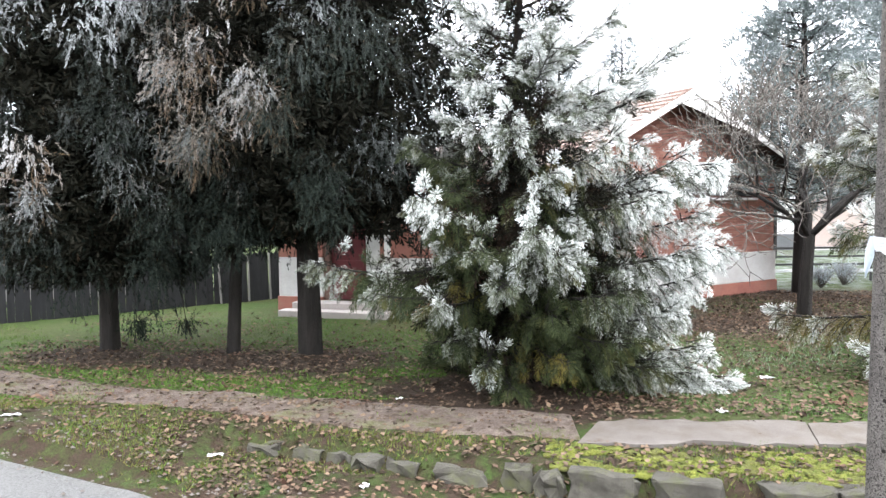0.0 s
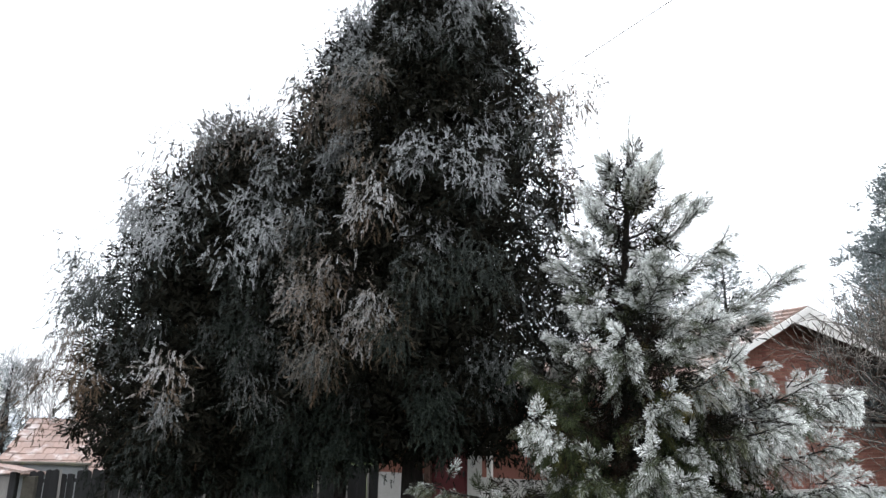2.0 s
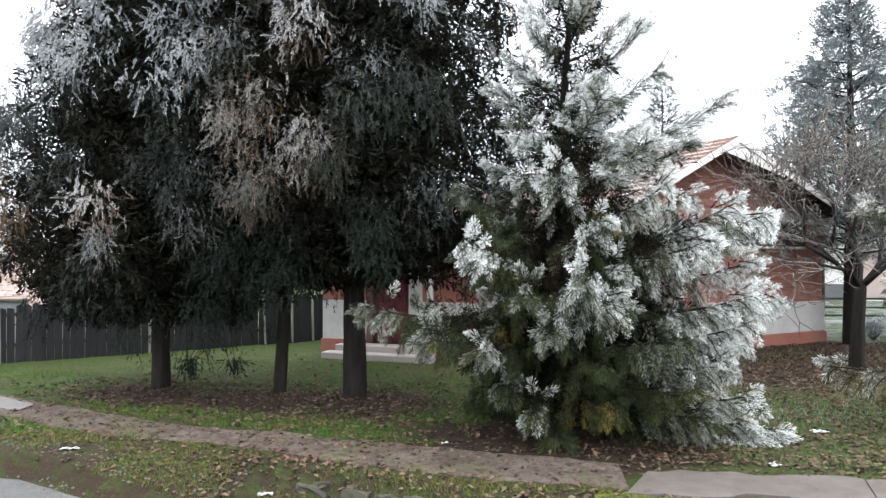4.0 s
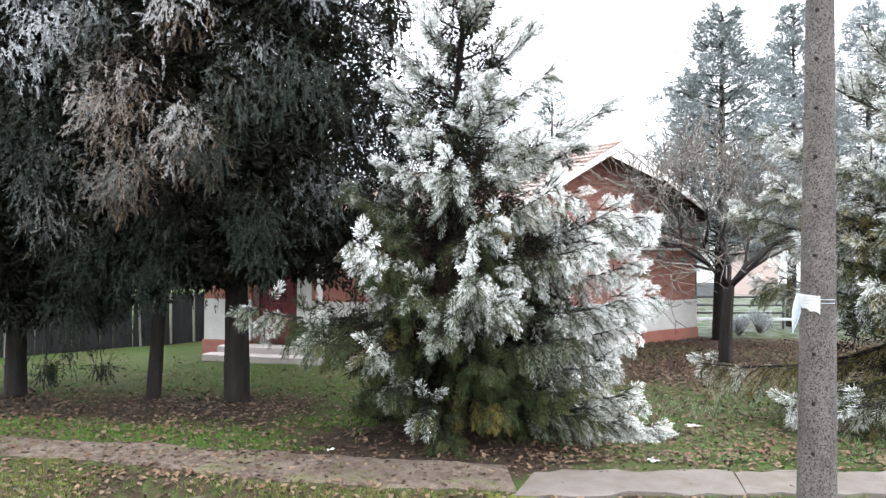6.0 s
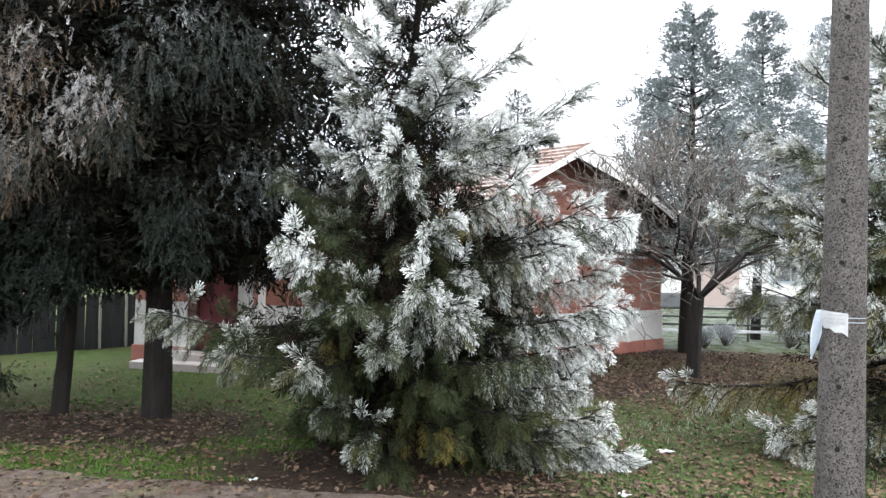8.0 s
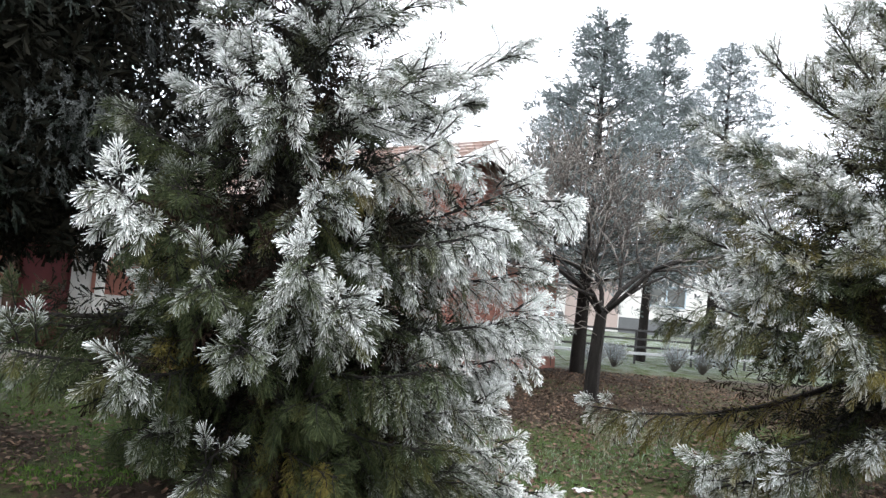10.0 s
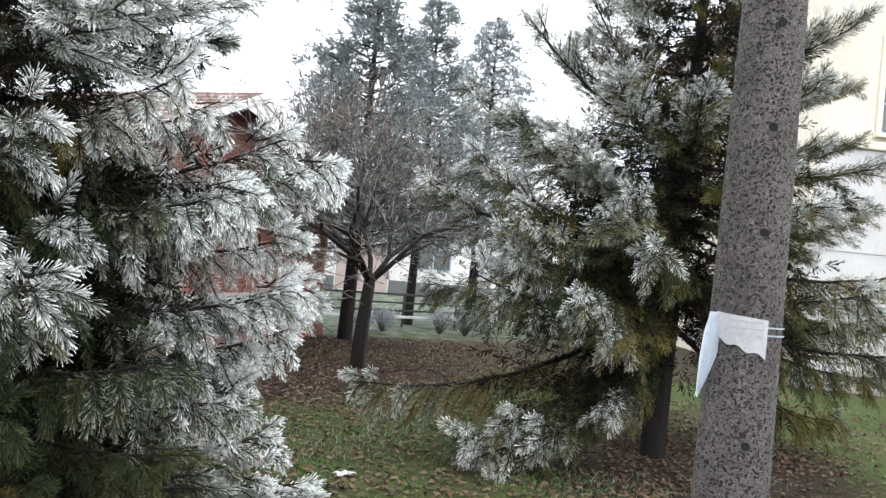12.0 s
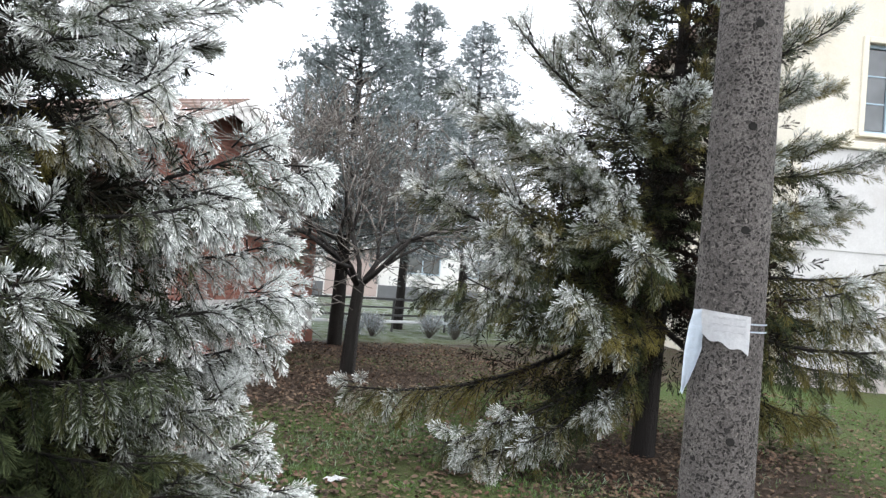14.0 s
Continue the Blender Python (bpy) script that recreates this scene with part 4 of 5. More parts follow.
def window_unit(parent, x0, x1, z0, z1, bars, name="window"):
    """A framed window set back in the wall, in the plane y = 0 of its parent."""
    w = part(name, boxes((x0, 0.02, z0, x0 + 0.06, 0.16, z1), (x1 - 0.06, 0.02, z0, x1, 0.16, z1), (x0 + 0.06, 0.02, z0, x1 - 0.06, 0.16, z0 + 0.06), (x0 + 0.06, 0.02, z1 - 0.06, x1 - 0.06, 0.16, z1), bevel=0.006), M_frame, parent, "brown wooden window frame")
    step = (x1 - x0 - 0.12) / bars
    for i in range(bars):
        a = x0 + 0.06 + i * step
        part("pane", boxes((a + 0.01, 0.09, z0 + 0.06, a + step - 0.01, 0.10, z1 - 0.06)), M_glass, w)
        if i:
            part("mullion", boxes((a - 0.03, 0.04, z0 + 0.06, a + 0.03, 0.14, z1 - 0.06), bevel=0.005), M_grey, w)
    part("sill", boxes((x0 - 0.08, -0.10, z0 - 0.07, x1 + 0.08, 0.12, z0 - 0.004), bevel=0.008), M_white, w, "pale concrete sill")
    return w


def brick_house():
    h = thing("brick_house", HOUSE, "red brick house with a white rendered base and tiled gable roof", "house")
    wins = [(1.3, 3.1, 2.68, 3.3), (3.8, 6.85, 2.68, 3.3)]
    # gable wall: a core with openings, the brick skin in front of it
    zt = 3.3
    core = bmesh.new()
    for s in ((0, 0.03, 1.15, GW, 0.3, 2.68), (0, 0.03, 2.68, 1.3, 0.3, zt), (3.1, 0.03, 2.68, 3.8, 0.3, zt), (6.85, 0.03, 2.68, GW, 0.3, zt)):
        box(core, *s)
    prism(core, [(0, zt), (GW, zt), (GW, roof_z(GW) - 0.03), (RIDGE[0], RIDGE[1] - 0.02), (0, roof_z(0) - 0.02)], 0.27, Matrix.Translation((0, 0.03, 0)))
    gable = part("gable_wall", core, M_mortar, h, "pale mortar behind orange-red bricks")
    part("plinth", boxes((-0.04, -0.05, 0.32, GW + 0.04, 0.3, 1.15), bevel=0.012), M_render, h, "off-white rendered base")
    part("base_course", boxes((-0.07, -0.09, -0.15, GW + 0.07, 0.3, 0.317), bevel=0.012), M_redpaint, h, "faded red painted base course")
    part("lintel", boxes((3.3, -0.03, 3.304, 7.45, 0.028, 3.62), bevel=0.006), M_white, h, "white lintel band")
    for i, (x0, x1, z0, z1) in enumerate(wins):
        window_unit(h, x0, x1, z0, z1, 3 if i else 2)
        # black sheet behind the panes stands in for the unlit room
        part("dark_room_sheet", boxes((x0, 0.29, z0, x1, 0.31, z1)), M_black, h)
    # the long walls and the back
    part("side_wall", boxes((0, 0.31, 0.0, 0.3, GD, roof_z(0.15) - 0.1)), M_render, h, "off-white rendered side wall")
    part("side_wall", boxes((GW - 0.3, 0.31, 0.0, GW, GD, roof_z(GW - 0.15) - 0.1)), M_render, h, "off-white rendered side wall")
    bm = bmesh.new()
    prism(bm, [(0.3, 0), (GW - 0.3, 0), (GW - 0.3, roof_z(GW - 0.3) - 0.1), (RIDGE[0], RIDGE[1] - 0.1), (0.3, roof_z(0.3) - 0.1)], 0.3, Matrix.Translation((0, GD - 0.3, 0)))
    part("back_wall", bm, M_render, h, "off-white rendered back wall")
    # roof slabs with tile ridges
    for x0, x1 in ((-0.55, RIDGE[0]), (RIDGE[0], GW + 0.45)):
        bm = bmesh.new()
        prism(bm, [(x0, roof_z(x0)), (x1, roof_z(x1)), (x1, roof_z(x1) + 0.07), (x0, roof_z(x0) + 0.07)], GD + 1.1, Matrix.Translation((0, -0.65, 0)))
        roof = part("roof", bm, M_dark, h, "dark wooden roof underside")
        n = 15
        for k in range(n):
            tiles = bmesh.new()
            a, b = x0 + (x1 - x0) * k / n, x0 + (x1 - x0) * (k + 1) / n
            up, dn = (0.135, 0.085) if x1 > RIDGE[0] + 0.1 else (0.085, 0.135)
            prism(tiles, [(a, roof_z(a) + 0.072), (b, roof_z(b) + 0.072), (b, roof_z(b) + up), (a, roof_z(a) + dn)], GD + 1.14, Matrix.Translation((0, -0.67, 0)))
            part("tile_course", tiles, M_tile, roof)
    bm = bmesh.new()
    for x0, x1 in ((-0.6, RIDGE[0]), (RIDGE[0], GW + 0.5)):
        prism(bm, [(x0, roof_z(x0) - 0.10), (x1, roof_z(x1) - 0.10), (x1, roof_z(x1) + 0.06), (x0, roof_z(x0) + 0.09)], 0.03, Matrix.Translation((0, -0.705, 0)))
    part("barge_board", bm, M_white, h, "white barge boards")
    bm = bmesh.new()
    xl, xr = RIDGE[0] - 0.62, RIDGE[0] + 1.75
    prism(bm, [(xl, roof_z(xl) - 0.02), (xr, roof_z(xr) - 0.16), (xr, roof_z(xr) - 0.02), (RIDGE[0], RIDGE[1] - 0.02)], 0.022, Matrix.Translation((0, -0.674, 0)))
    part("gable_panel", bm, M_white, h, "white boarded panel under the ridge")
    return h, gable, wins


house, gable_wall, house_windows = brick_house()


def house_wing():
    m = pose(-4.45, 17.5, 0, 0, 0, -13)
    w = thing("house_wing", m, "low white wing of the house with maroon door and concrete steps", "house")
    L, H = 6.6, 3.1
    part("wall", boxes((0, 0, 0.36, 1.2, 0.3, 1.32), (2.7, 0, 0.36, L, 0.3, 1.32)), M_render, w, "off-white rendered lower wall")
    part("base_course", boxes((-0.03, -0.04, -0.3, 1.2, 0.3, 0.357), (2.7, -0.04, -0.3, L + 0.03, 0.3, 0.357), bevel=0.01), M_redpaint, w, "faded red painted base")
    part("upper_wall", boxes((0, 0.004, 1.323, 1.2, 0.296, H), (2.7, 0.004, 1.323, L, 0.296, H), (1.2, 0.004, 2.5, 2.7, 0.296, H)), M_brick, w, "red brick upper wall")
    part("jamb", boxes((1.21, 0.02, 0.30, 1.38, 0.28, 2.48), bevel=0.01), M_frame, w)
    part("jamb", boxes((2.33, 0.02, 0.30, 2.69, 0.28, 2.48), bevel=0.01), M_render, w)
    d = part("door", boxes((1.39, 0.10, 0.30, 2.32, 0.15, 2.48), (1.47, 0.085, 0.42, 2.24, 0.101, 1.25), (1.47, 0.085, 1.4, 2.24, 0.101, 2.35), bevel=0.006), M_door, w, "closed maroon wooden door")
    part("handle", boxes((2.2, 0.04, 1.3, 2.23, 0.086, 1.42), bevel=0.004), M_metal, d)
    for i, (a, b, z) in enumerate(((1.2, -0.55, 0.29), (0.9, -0.95, 0.15))):
        part("step", boxes((0.65 - 0.15 * i, b, -0.1, 3.05 + 0.2 * i, -0.045 if i == 0 else -0.555, z), bevel=0.015), M_step, w, "worn concrete step")
    part("rear_wall", boxes((0, 4.0, -0.2, L, 4.3, H), (0, 0.3, -0.2, 0.3, 4.0, H), (L - 0.3, 0.3, -0.2, L, 4.0, H)), M_render, w)
    part("post", boxes((3.0, -0.5, 0.29, 3.12, -0.38, H), bevel=0.01), M_white, w, "white porch post")
    part("roof", boxes((-0.4, -0.7, H, L + 0.2, 4.6, H + 0.14), bevel=0.02), M_tile, w, "low brown roof slab")


house_wing()


# ---- plank fence, shed and gate ----
def plank_fence():
    a, b = Vector((-11.5, 14.3, 0)), Vector((-4.6, 20.4, 0))
    ang = math.degrees(math.atan2(b.y - a.y, b.x - a.x))
    f = thing("plank_fence", pose(a.x, a.y, 0, 0, 0, ang), "dark weathered upright plank fence behind the lawn", "fence")
    rng = random.Random(2)
    x, n = 0.0, (b - a).length
    meshes = []
    for i in range(5):
        bm = bmesh.new()
        top = 1.30 + rng.uniform(-0.05, 0.05)
        prism(bm, [(0, 0.0), (0.15, 0.0), (0.15, top - 0.02), (0.075, top + rng.uniform(0, 0.04)), (0, top)], 0.024)
        me = bpy.data.meshes.new("plank")
        bm.to_mesh(me)
        bm.free()
        me.materials.append(M_plank)
        meshes.append(me)
    while x < n:
        ob = link_mesh("plank", rng.choice(meshes), None, f)
        ob.matrix_basis = pose(x, rng.uniform(-0.012, 0.012), -0.02, 0, rng.uniform(-1.2, 1.2), 0)
        if rng.random() < 0.12:
            pale = link_mesh("batten", boxes_mesh("batten", (0, -0.03, 0, 0.05, -0.004, 1.33)), M_grey, f, "pale grey upright batten")
            pale.matrix_basis = pose(x, -0.012, 0, 0, rng.uniform(-3, 3), 0)
        x += 0.156
    part("rail", boxes((0, 0.03, 0.35, n, 0.08, 0.43)), M_plank, f)
    part("rail", boxes((0, 0.03, 1.05, n, 0.08, 1.13)), M_plank, f)


def boxes_mesh(name, *sizes):
    bm = boxes(*sizes)
    me = bpy.data.meshes.new(name)
    bm.to_mesh(me)
    bm.free()
    return me


plank_fence()


def gate_and_shed():
    g = thing("garden_gate", pose(-12.5, 14.0, 0, 0, 0, 15) @ Matrix.Diagonal((1, 1, 0.74, 1)), "pale garden gate between dark posts under a small tiled canopy", "gate")
    part("post", boxes((0, 0, -0.05, 0.16, 0.16, 1.75), bevel=0.01), M_plank, g)
    part("post", boxes((0.72, -0.1, -0.05, 0.86, 0.06, 1.75), bevel=0.01), M_plank, g)
    part("leaf", boxes((0.17, 0.05, 0.08, 0.71, 0.09, 1.6), bevel=0.006), M_grey, g, "weathered grey gate leaf")
    pier = part("pier", boxes((0.95, 0.0, -0.05, 1.22, 0.3, 1.62), bevel=0.012), M_kerb, g, "crumbling stone pier")
    canopy = bmesh.new()
    prism(canopy, [(-0.2, 1.72), (0.45, 1.86), (1.05, 1.72), (1.05, 1.79), (0.45, 1.93), (-0.2, 1.79)], 0.5, Matrix.Translation((0, -0.2, 0)))
    part("canopy", canopy, M_tile_old, g, "small sagging tiled canopy")
    s = thing("shed", pose(-15.6, 18.2, -1.0, 0, 0, 24), "low shed with sagging tiled roof flecked with rime", "shed")
    part("wall", boxes((0, 0, -0.1, 7.5, 0.25, 1.95), (0, 0.25, -0.1, 0.25, 4, 1.95), (7.25, 0.25, -0.1, 7.5, 4, 1.95), (0, 4, -0.1, 7.5, 4.25, 1.95)), M_grey, s, "grey timber walls")
    for sgn, y0 in ((1, -0.5), (-1, 4.75)):
        bm = bmesh.new()
        rng = random.Random(3)
        for row in range(9):
            yy, zz = y0 + sgn * row * 0.29, 1.86 + row * 0.165
            for col in range(27):
                x = -0.4 + col * 0.305 + (0.15 if row % 2 else 0)
                y1 = yy + sgn * 0.34
                dz = rng.uniform(-0.012, 0.02)
                v = [bm.verts.new(p) for p in ((x, yy, zz + 0.05 + dz), (x + 0.29, yy, zz + 0.05 + dz), (x + 0.29, y1, zz + 0.21 + dz), (x, y1, zz + 0.21 + dz))]
                lo = [bm.verts.new(p.co - Vector((0, 0, 0.035))) for p in v]
                bm.faces.new(v), bm.faces.new(lo[::-1])
                for i in range(4):
                    bm.faces.new((v[i], lo[i], lo[(i + 1) % 4], v[(i + 1) % 4]))
        bmesh.ops.recalc_face_normals(bm, faces=bm.faces)
        tagged(part("roof_tiles", bm, M_tile_old, s, "rows of weathered red-brown tiles"), kind="stuff")
        r = bmesh.new()
        y2 = 2.12
        v = [r.verts.new(p) for p in ((-0.4, y0, 1.86), (7.9, y0, 1.86), (7.9, y2, 3.32), (-0.4, y2, 3.32))]
        r.faces.new(v)
        bmesh.ops.solidify(r, geom=r.faces[:], thickness=0.05)
        part("roof_boards", r, M_dark, s)
    part("chimney", boxes((1.0, 1.9, 2.6, 1.45, 2.35, 4.0), (0.95, 1.85, 4.0, 1.5, 2.4, 4.1), bevel=0.01), M_mortar, s, "short brick chimney")
    o = thing("yard_wall", pose(-21.5, 17.5, 0, 0, 0, 6), "long pale grey yard wall beside the lane", "wall")
    part("wall", boxes((0, 0, -0.3, 8.2, 0.25, 1.12), bevel=0.01), M_wall_grey, o)
    part("coping", boxes((-0.05, -0.06, 1.123, 8.25, 0.31, 1.2), bevel=0.015), M_kerb, o)


gate_and_shed()
for i, (x, y, hgt) in enumerate(((-16.6, 20.6, 4.6), (-18.6, 22.0, 5.2), (-19.6, 20.5, 4.6), (-22.5, 22.5, 5.4), (-24.0, 21.0, 5.0))):
    bare_tree("bare_tree", (x, y, 0), hgt, 0.5, np.random.default_rng(40 + i), "leafless rimed tree behind the shed, paled by painted haze", 0.07, 1.6, 4, M_twig_rime)
# the high frost value also pales this conifer in place of haze
conifer((-18.2, 20.4, 0.0), 4.2, 0.4, 0.28, 4, np.random.default_rng(50), "narrow rimed conifer behind the shed", 0.8)


# ---- railing, low white building, cream building ----
def rail_fence():
    a, b = Vector((8.6, 23.6, 0)), Vector((27.0, 24.4, 0))
    ang = math.degrees(math.atan2(b.y - a.y, b.x - a.x))
    f = thing("metal_railing", pose(a.x, a.y, 0, 0, 0, ang), "dark metal railing with rime on its rails", "railing")
    n = (b - a).length
    x = 0.0
    while x < n:
        part("post", boxes((x, -0.03, -0.05, x + 0.06, 0.03, 1.12), bevel=0.006), M_metal, f)
        x += 2.2
    for z, t in ((1.05, 0.07), (0.78, 0.06), (0.52, 0.07)):
        part("rail", boxes((0, -0.085, z, n, -0.032, z + t), bevel=0.006), M_metal, f)
    for z in (0.3,):
        part("rail", boxes((0, -0.075, z, n, -0.034, z + 0.09), bevel=0.01), M_rime, f, "rail white with rime")


rail_fence()


def low_building():
    b = thing("low_building", pose(9.0, 41.0, 0, 0, 0, -4), "long low white building with a salmon wall panel", "building")
    L, H = 34.0, 4.4
    part("wall", boxes((0, 0, -0.1, L, 8, H)), M_white, b)
    part("roof", boxes((-0.5, -0.6, H, L + 0.5, 8.5, H + 0.3), bevel=0.03), M_rime, b, "flat roof white with rime")
    part("panel", boxes((9.3, -0.03, 0.2, 12.6, -0.004, 3.0)), M_pink, b, "salmon painted panel")
    for x in (1.2, 5.0, 14.3, 18.5, 22.5, 26.5):
        w = part("window", boxes((x, -0.06, 1.7, x + 2.6, -0.004, 3.0), bevel=0.01), M_blue, b, "pale window frame")
        for k in range(2):
            part("pane", boxes((x + 0.1 + k * 1.25, -0.075, 1.8, x + 1.25 + k * 1.25, -0.062, 2.9)), M_glass, w)
    part("skirting", boxes((0, -0.04, -0.1, 9.2, -0.004, 0.9), (12.7, -0.04, -0.1, L, -0.004, 0.9)), M_wall_grey, b, "grey wall base")


low_building()


def rimed_shrub(x, y, size, seed):
    rng = np.random.default_rng(seed)
    s = thing("rimed_shrub", pose(x, y, 0), "small leafless shrub white with rime by the railing", "shrub", "rimed shrubs")
    lines = []
    for i in range(40):
        a, lean = rng.uniform(0, 6.28), rng.uniform(0.1, 0.7)
        tip = Vector((math.cos(a) * lean * size, math.sin(a) * lean * size, size * rng.uniform(0.6, 1.1)))
        lines.append(([Vector((0, 0, -0.03)), tip * 0.5 + Vector(rng.normal(0, 0.04, 3)), tip], [0.012, 0.009, 0.006]))
    link_mesh("stem", tubes("stem", lines, 4), M_twig, s)
    B = np.array([list(l[0][1].lerp(l[0][2], rng.random())) for l in lines for k in range(7)])
    A = unit(rng.normal(size=B.shape) + np.array([0, 0, 0.7]))
    n = len(B)
    me = brush("rime", B, A, np.full(n, 0.16), rng.uniform(0.3, 0.9, n), rng.uniform(0, 1, n), rng, 9, 0.07, 0.013, 60, 30, 0, 0.6)
    link_mesh("rime", me, M_far_pine, s, "white rime on the twigs")


for i, (x, y, size) in enumerate(((10.6, 21.9, 0.55), (11.5, 22.4, 0.65), (13.6, 22.4, 0.7), (14.3, 22.0, 0.75), (15.6, 22.7, 0.6))):
    rimed_shrub(x, y, size, 90 + i)


def cream_building():
    ang = math.degrees(math.atan2(-0.88, 1.36))
    b = thing("cream_building", pose(19.0, 13.75, 0, 0, 0, ang), "tall cream-yellow building with blue-framed windows", "building")
    L, H = 16.0, 11.5
    wins = [(1.55 + 3.4 * i, 2.95 + 3.4 * i) for i in range(4)]
    z0, z1 = 6.75, 9.15
    part("wall", boxes((0, 0, 3.6, L, 0.4, z0 - 0.001)), M_yellow, b, "cream-yellow rendered wall")
    part("wall", boxes((0, 0, z1 + 0.001, L, 0.4, H)), M_yellow, b, "cream-yellow rendered wall")
    xs = [0.0] + [v for w in wins for v in w] + [L]
    for a, c in zip(xs[::2], xs[1::2]):
        part("pier", boxes((a, 0, z0, c, 0.4, z1)), M_yellow, b)
    part("lower_wall", boxes((-0.02, -0.03, 0.5, L + 0.02, 0.4, 3.597)), M_render, b, "off-white lower wall")
    part("base", boxes((-0.06, -0.09, -0.1, L + 0.06, 0.4, 0.497), bevel=0.015), M_step, b, "grey stone base")
    part("cornice", boxes((-0.08, -0.14, 6.28, L + 0.08, -0.004, 6.5), bevel=0.03), M_cream, b, "pale moulded string course")
    part("band", boxes((-0.03, -0.05, 3.6, L + 0.03, -0.004, 6.27)), M_render, b, "pale weathered grey wall band")
    part("side_wall", boxes((0, 0.4, -0.1, 0.4, 12, H), (L - 0.4, 0.4, -0.1, L, 12, H), (0.4, 11.6, -0.1, L - 0.4, 12, H)), M_yellow, b)
    part("roof", boxes((-0.6, -0.6, H, L + 0.6, 12.6, H + 0.4), bevel=0.05), M_tile, b)
    for a, c in wins:
        w = part("window", boxes((a, 0.12, z0, a + 0.09, 0.24, z1), (c - 0.09, 0.12, z0, c, 0.24, z1), (a + 0.09, 0.12, z0, c - 0.09, 0.24, z0 + 0.09), (a + 0.09, 0.12, z1 - 0.09, c - 0.09, 0.24, z1), ((a + c) / 2 - 0.05, 0.11, z0 + 0.09, (a + c) / 2 + 0.05, 0.25, z1 - 0.09), bevel=0.01), M_blue, b, "pale blue wooden window frame")
        part("surround", boxes((a - 0.16, -0.05, z0 - 0.02, a - 0.004, 0.05, z1 + 0.16), (c + 0.004, -0.05, z0 - 0.02, c + 0.16, 0.05, z1 + 0.16), (a, -0.05, z1 + 0.004, c, 0.05, z1 + 0.16), bevel=0.01), M_cream, w, "cream window surround")
        part("sill", boxes((a - 0.2, -0.16, z0 - 0.13, c + 0.2, 0.1, z0 - 0.024), bevel=0.015), M_cream, w)
        for x0, x1 in ((a + 0.1, (a + c) / 2 - 0.06), ((a + c) / 2 + 0.06, c - 0.1)):
            for k in range(3):
                q0, q1 = z0 + 0.1 + k * (z1 - z0 - 0.2) / 3, z0 + 0.1 + (k + 1) * (z1 - z0 - 0.2) / 3
                part("pane", boxes((x0, 0.17, q0 + 0.02, x1, 0.18, q1 - 0.02)), M_glass, w)
                if k:
                    part("bar", boxes((x0, 0.15, q0 - 0.018, x1, 0.20, q0 + 0.018)), M_blue, w)


cream_building()


# ---- concrete pole with notice and cable ----
POLE = (3.47, 5.78)


def utility_pole():
    p = thing("utility_pole", pose(POLE[0], POLE[1], -0.22), "round aggregate concrete utility pole with a row of holes", "pole")
    bm = bmesh.new()
    n, rings = 40, 60
    ring = []
    for i in range(rings + 1):
        z = 7.7 * i / rings
        r = 0.138 - 0.0105 * z
        ring.append([bm.verts.new((r * math.cos(2 * math.pi * k / n) * (1 + 0.006 * noise.noise(Vector((k, z * 3, 0)))), r * math.sin(2 * math.pi * k / n), z)) for k in range(n)])
    for i in range(rings):
        for k in range(n):
            bm.faces.new((ring[i][k], ring[i][(k + 1) % n], ring[i + 1][(k + 1) % n], ring[i + 1][k]))
    bm.faces.new(ring[-1])
    part("shaft", bm, M_pole, p, smooth=True)
    face = math.radians(228)
    for k in range(18):
        z = 0.975 + 0.342 * k
        r = 0.138 - 0.0105 * z
        bm = bmesh.new()
        # solid black plug: the dark of the bored hole is put into its colour
        bmesh.ops.create_cone(bm, cap_ends=True, segments=14, radius1=0.0135, radius2=0.0135, depth=0.05, matrix=pose(math.cos(face) * (r - 0.021), math.sin(face) * (r - 0.021), z, 0, 90, math.degrees(face)))
        part("hole", bm, M_black, p, "bored hole, its darkness painted as a black plug")
    bm = bmesh.new()
    box(bm, -0.6, -0.05, 7.2, 0.6, 0.05, 7.32, bevel=0.01)
    part("cross_arm", bm, M_metal, p)


utility_pole()


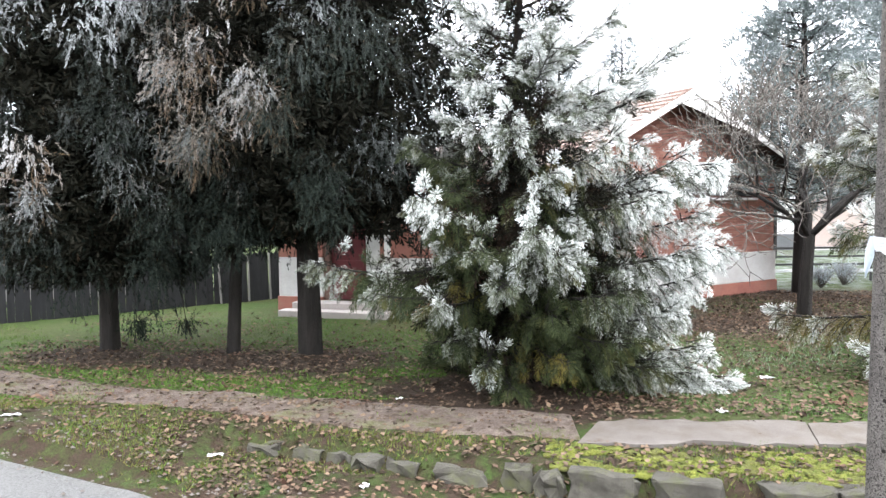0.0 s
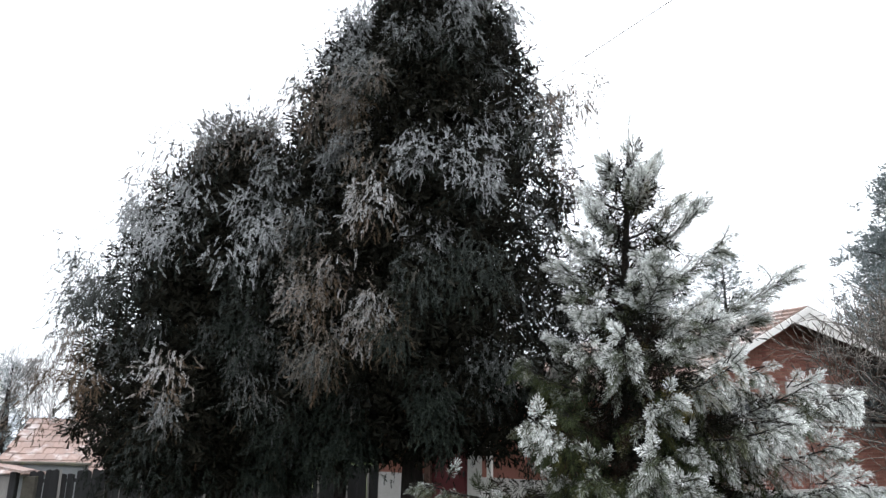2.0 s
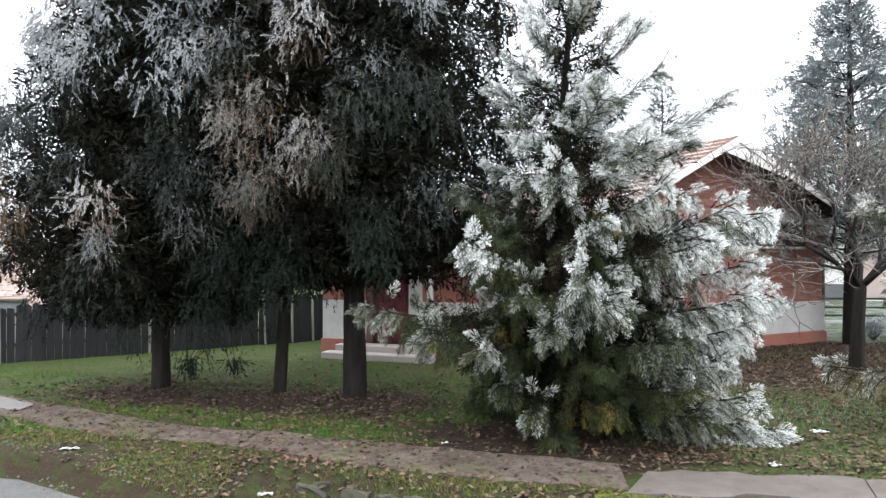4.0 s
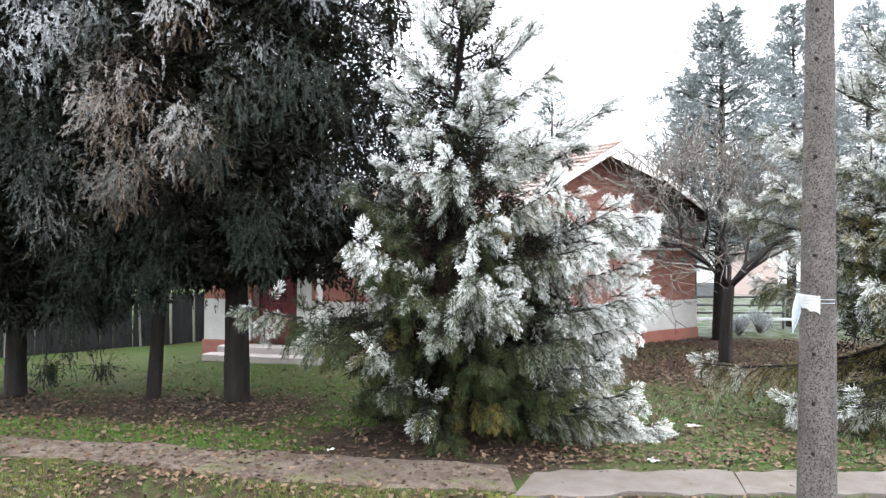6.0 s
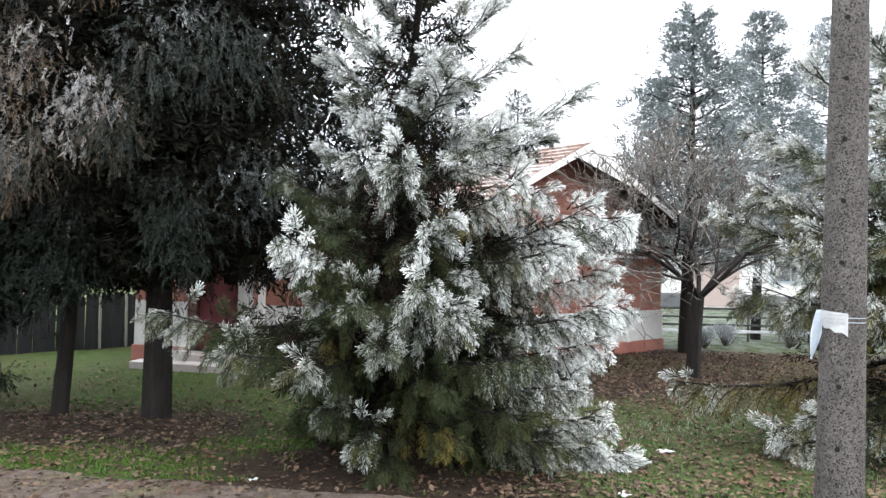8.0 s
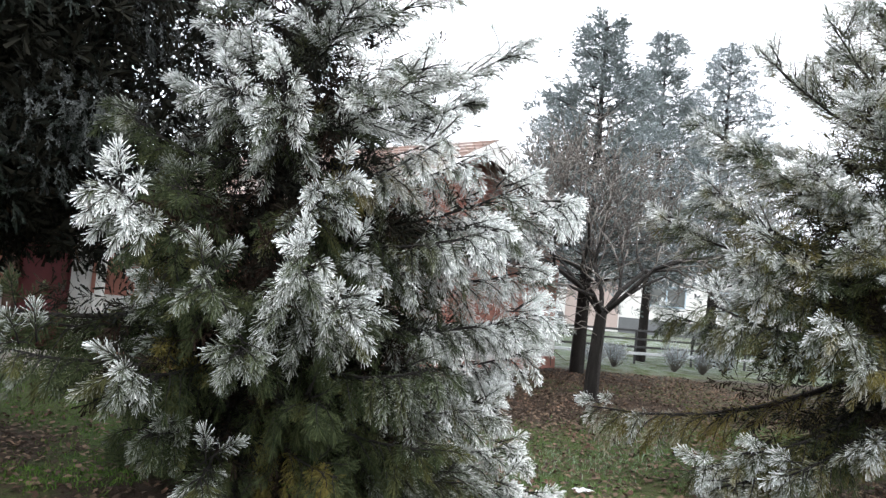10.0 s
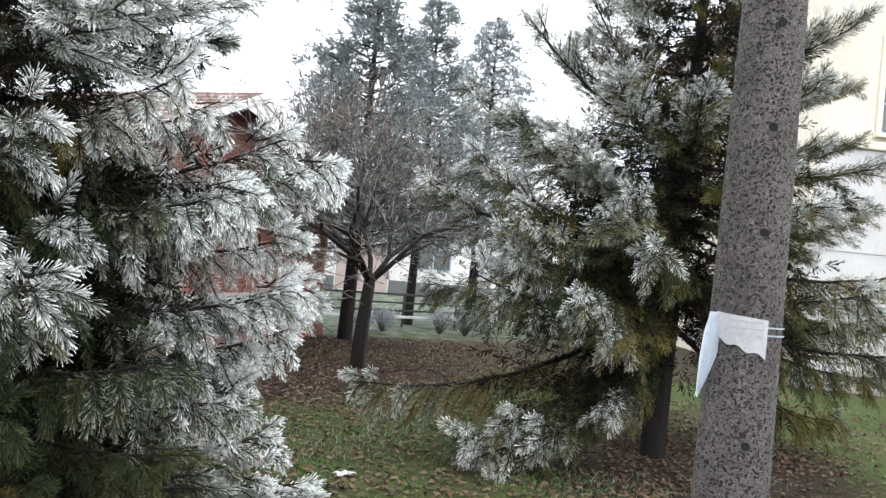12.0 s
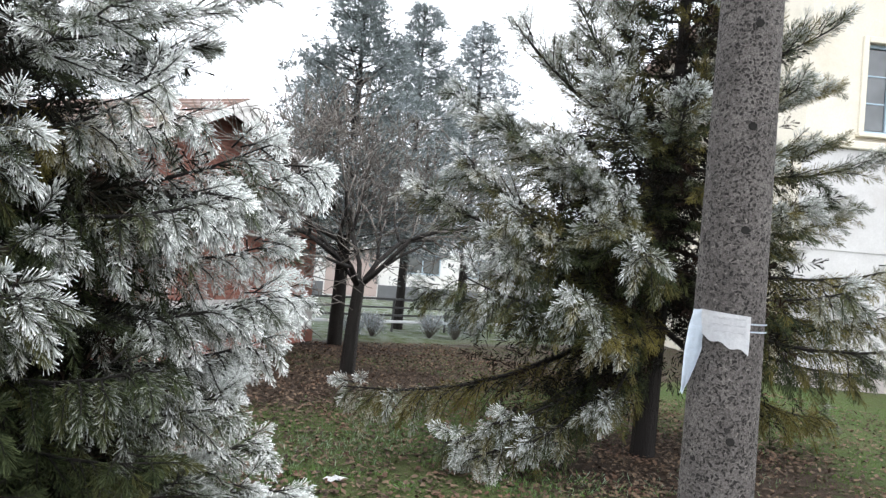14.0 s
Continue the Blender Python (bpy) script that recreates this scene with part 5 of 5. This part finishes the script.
def pole_notice():
    """A torn notice taped round the pole, a loose strip hanging from its edge."""
    t = thing("paper_notice", pose(POLE[0], POLE[1], 2.0), "torn white paper notice taped round the concrete pole", "paper")
    r = 0.138 - 0.0105 * 2.2 + 0.004

    def sheet(a0, a1, top, low, lift, n=14):
        bm = bmesh.new()
        rows = []
        for i in range(n + 1):
            f = i / n
            a = math.radians(a0 + (a1 - a0) * f)
            col = []
            for j in range(6):
                g = j / 5
                q = r + lift(f, g) + 0.002 * noise.noise(Vector((f * 6, g * 6, a0)))
                col.append(bm.verts.new((q * math.cos(a), q * math.sin(a), top(f) + (low(f) - top(f)) * g)))
            rows.append(col)
        for i in range(n):
            for j in range(5):
                bm.faces.new((rows[i][j], rows[i + 1][j], rows[i + 1][j + 1], rows[i][j + 1]))
        bmesh.ops.solidify(bm, geom=bm.faces[:], thickness=0.0015)
        return bm

    part("sheet", sheet(165, 246, lambda f: 0.198 - 0.012 * f, lambda f: 0.115 - 0.05 * f + 0.006 * math.sin(f * 17), lambda f, g: 0.001), M_paper, t)
    bm = bmesh.new()
    rows = []
    for j in range(15):
        g = j / 14
        z = 0.195 - 0.285 * g
        half = (0.008 + 0.022 * math.sin(math.pi * min(1, 0.12 + 0.95 * g)) ** 0.8) * (1 - 0.35 * g * g)
        mid = 0.012 - 0.04 * g ** 1.2
        rows.append([bm.verts.new((mid + half * (2 * i / 6 - 1), -0.012 * math.cos(math.pi * (i / 6 - 0.5)) + 0.006 * noise.noise(Vector((i * 0.7, g * 7, 2))) - 0.015 * math.sin(g * 3), z + 0.008 * (i % 2) * (j == 14))) for i in range(7)])
    for j in range(14):
        for i in range(6):
            bm.faces.new((rows[j][i], rows[j][i + 1], rows[j + 1][i + 1], rows[j + 1][i]))
    bmesh.ops.solidify(bm, geom=bm.faces[:], thickness=0.0015)
    loose = part("loose_strip", bm, M_strip, t, "loose bluish-white strip hanging down", smooth=True)
    for z in (0.165, 0.14):
        part("tape", sheet(238, 300, lambda f: z, lambda f: z - 0.005, lambda f, g: 0.0008 - 0.0004 * f), M_strip, t, "thin clear tape round the pole")
    a = math.radians(160)
    loose.matrix_basis = pose((r + 0.012) * math.cos(a), (r + 0.012) * math.sin(a), 0, 0, 0, -35)
    for k in range(3):
        part("print_bar", sheet(190, 238, lambda f: 0.178 - 0.022 * k, lambda f: 0.172 - 0.022 * k, lambda f, g: 0.0035), M_ink, t, "faded illegible print")


pole_notice()


def cable():
    pts = []
    a, b = Vector((3.47, 5.78, 7.2)), Vector((-13.1, 18.6, 4.2))
    for i in range(25):
        f = i / 24
        p = a.lerp(b, f)
        p.z -= 0.12 * math.sin(math.pi * f)
        pts.append(p)
    tagged(link_mesh("overhead_cable", tubes("overhead_cable", [(pts, [0.0055] * 25)], 5), M_metal), "thin dark overhead cable from the concrete pole", "cable")


cable()


def ground_paper(x, y, turn, w, h, label):
    bm = bmesh.new()
    grid = [[bm.verts.new(((i / 4 - 0.5) * w, (j / 3 - 0.5) * h, 0.03 + 0.02 * noise.noise(Vector((i * 0.9, j * 0.9, x))) + 0.012 * (i % 2))) for j in range(4)] for i in range(5)]
    for i in range(4):
        for j in range(3):
            bm.faces.new((grid[i][j], grid[i + 1][j], grid[i + 1][j + 1], grid[i][j + 1]))
    bmesh.ops.solidify(bm, geom=bm.faces[:], thickness=0.006)
    ob = part("litter_paper", bm, M_paper)
    ob.matrix_world = pose(x, y, ground_height(x, y) - 0.012, 0, 0, turn)
    tagged(ob, label, "litter", "paper scraps")


for x, y, turn, w, h in ((4.6, 10.68, 15, 0.22, 0.14), (3.48, 9.1, 40, 0.17, 0.10), (-2.2, 7.95, 20, 0.2, 0.09), (-5.0, 8.7, 10, 0.22, 0.08), (-0.45, 7.3, 60, 0.12, 0.08), (-0.4, 9.5, 30, 0.11, 0.07), (2.3, 6.75, 10, 0.13, 0.1)):
    ground_paper(x, y, turn, w, h, "crumpled scrap of white paper on the ground")


# ---- bricks of the gable wall ----
def lay_bricks():
    near, rest_v, rest_f = 0, [], []
    rng = random.Random(12)
    z, row = 1.165, 0
    while z < RIDGE[1] - 0.2:
        x = 0.0 if row % 2 else -0.125
        while x < GW:
            a, b = max(0.0, x), min(GW, x + 0.24)
            x += 0.25
            if b - a < 0.06 or z + 0.07 > min(roof_z(a), roof_z(b)) - 0.05:
                continue
            if 3.3 < z + 0.07 and z < 3.62 and b > 3.28:
                continue
            if any(w0 - 0.02 < b and a < w1 + 0.02 and z + 0.07 > z0 - 0.09 and z < z1 for w0, w1, z0, z1 in house_windows):
                continue
            if 1.9 < z < 2.6 and 2.6 < a < 7.6 and near < 290 and abs(b - a - 0.24) < 1e-6:
                ob = link_mesh("brick", brick_mesh(0.24), None, gable_wall)
                ob.matrix_basis = pose(a, 0.015 + rng.uniform(-0.003, 0.003), z)
                near += 1
                continue
            o = len(rest_v)
            y0 = 0.003 + rng.uniform(-0.003, 0.003)
            rest_v += [(p, q, r) for r in (z, z + 0.064) for p, q in ((a, y0), (b, y0), (b, 0.032), (a, 0.032))]
            rest_f += [(o, o + 1, o + 5, o + 4), (o + 1, o + 2, o + 6, o + 5), (o + 3, o, o + 4, o + 7), (o + 4, o + 5, o + 6, o + 7), (o, o + 3, o + 2, o + 1)]
        z += 0.075
        row += 1
    me = bpy.data.meshes.new("brickwork")
    me.from_pydata(rest_v, [], rest_f)
    tagged(link_mesh("brickwork", me, M_brick, gable_wall), kind="stuff")


lay_bricks()
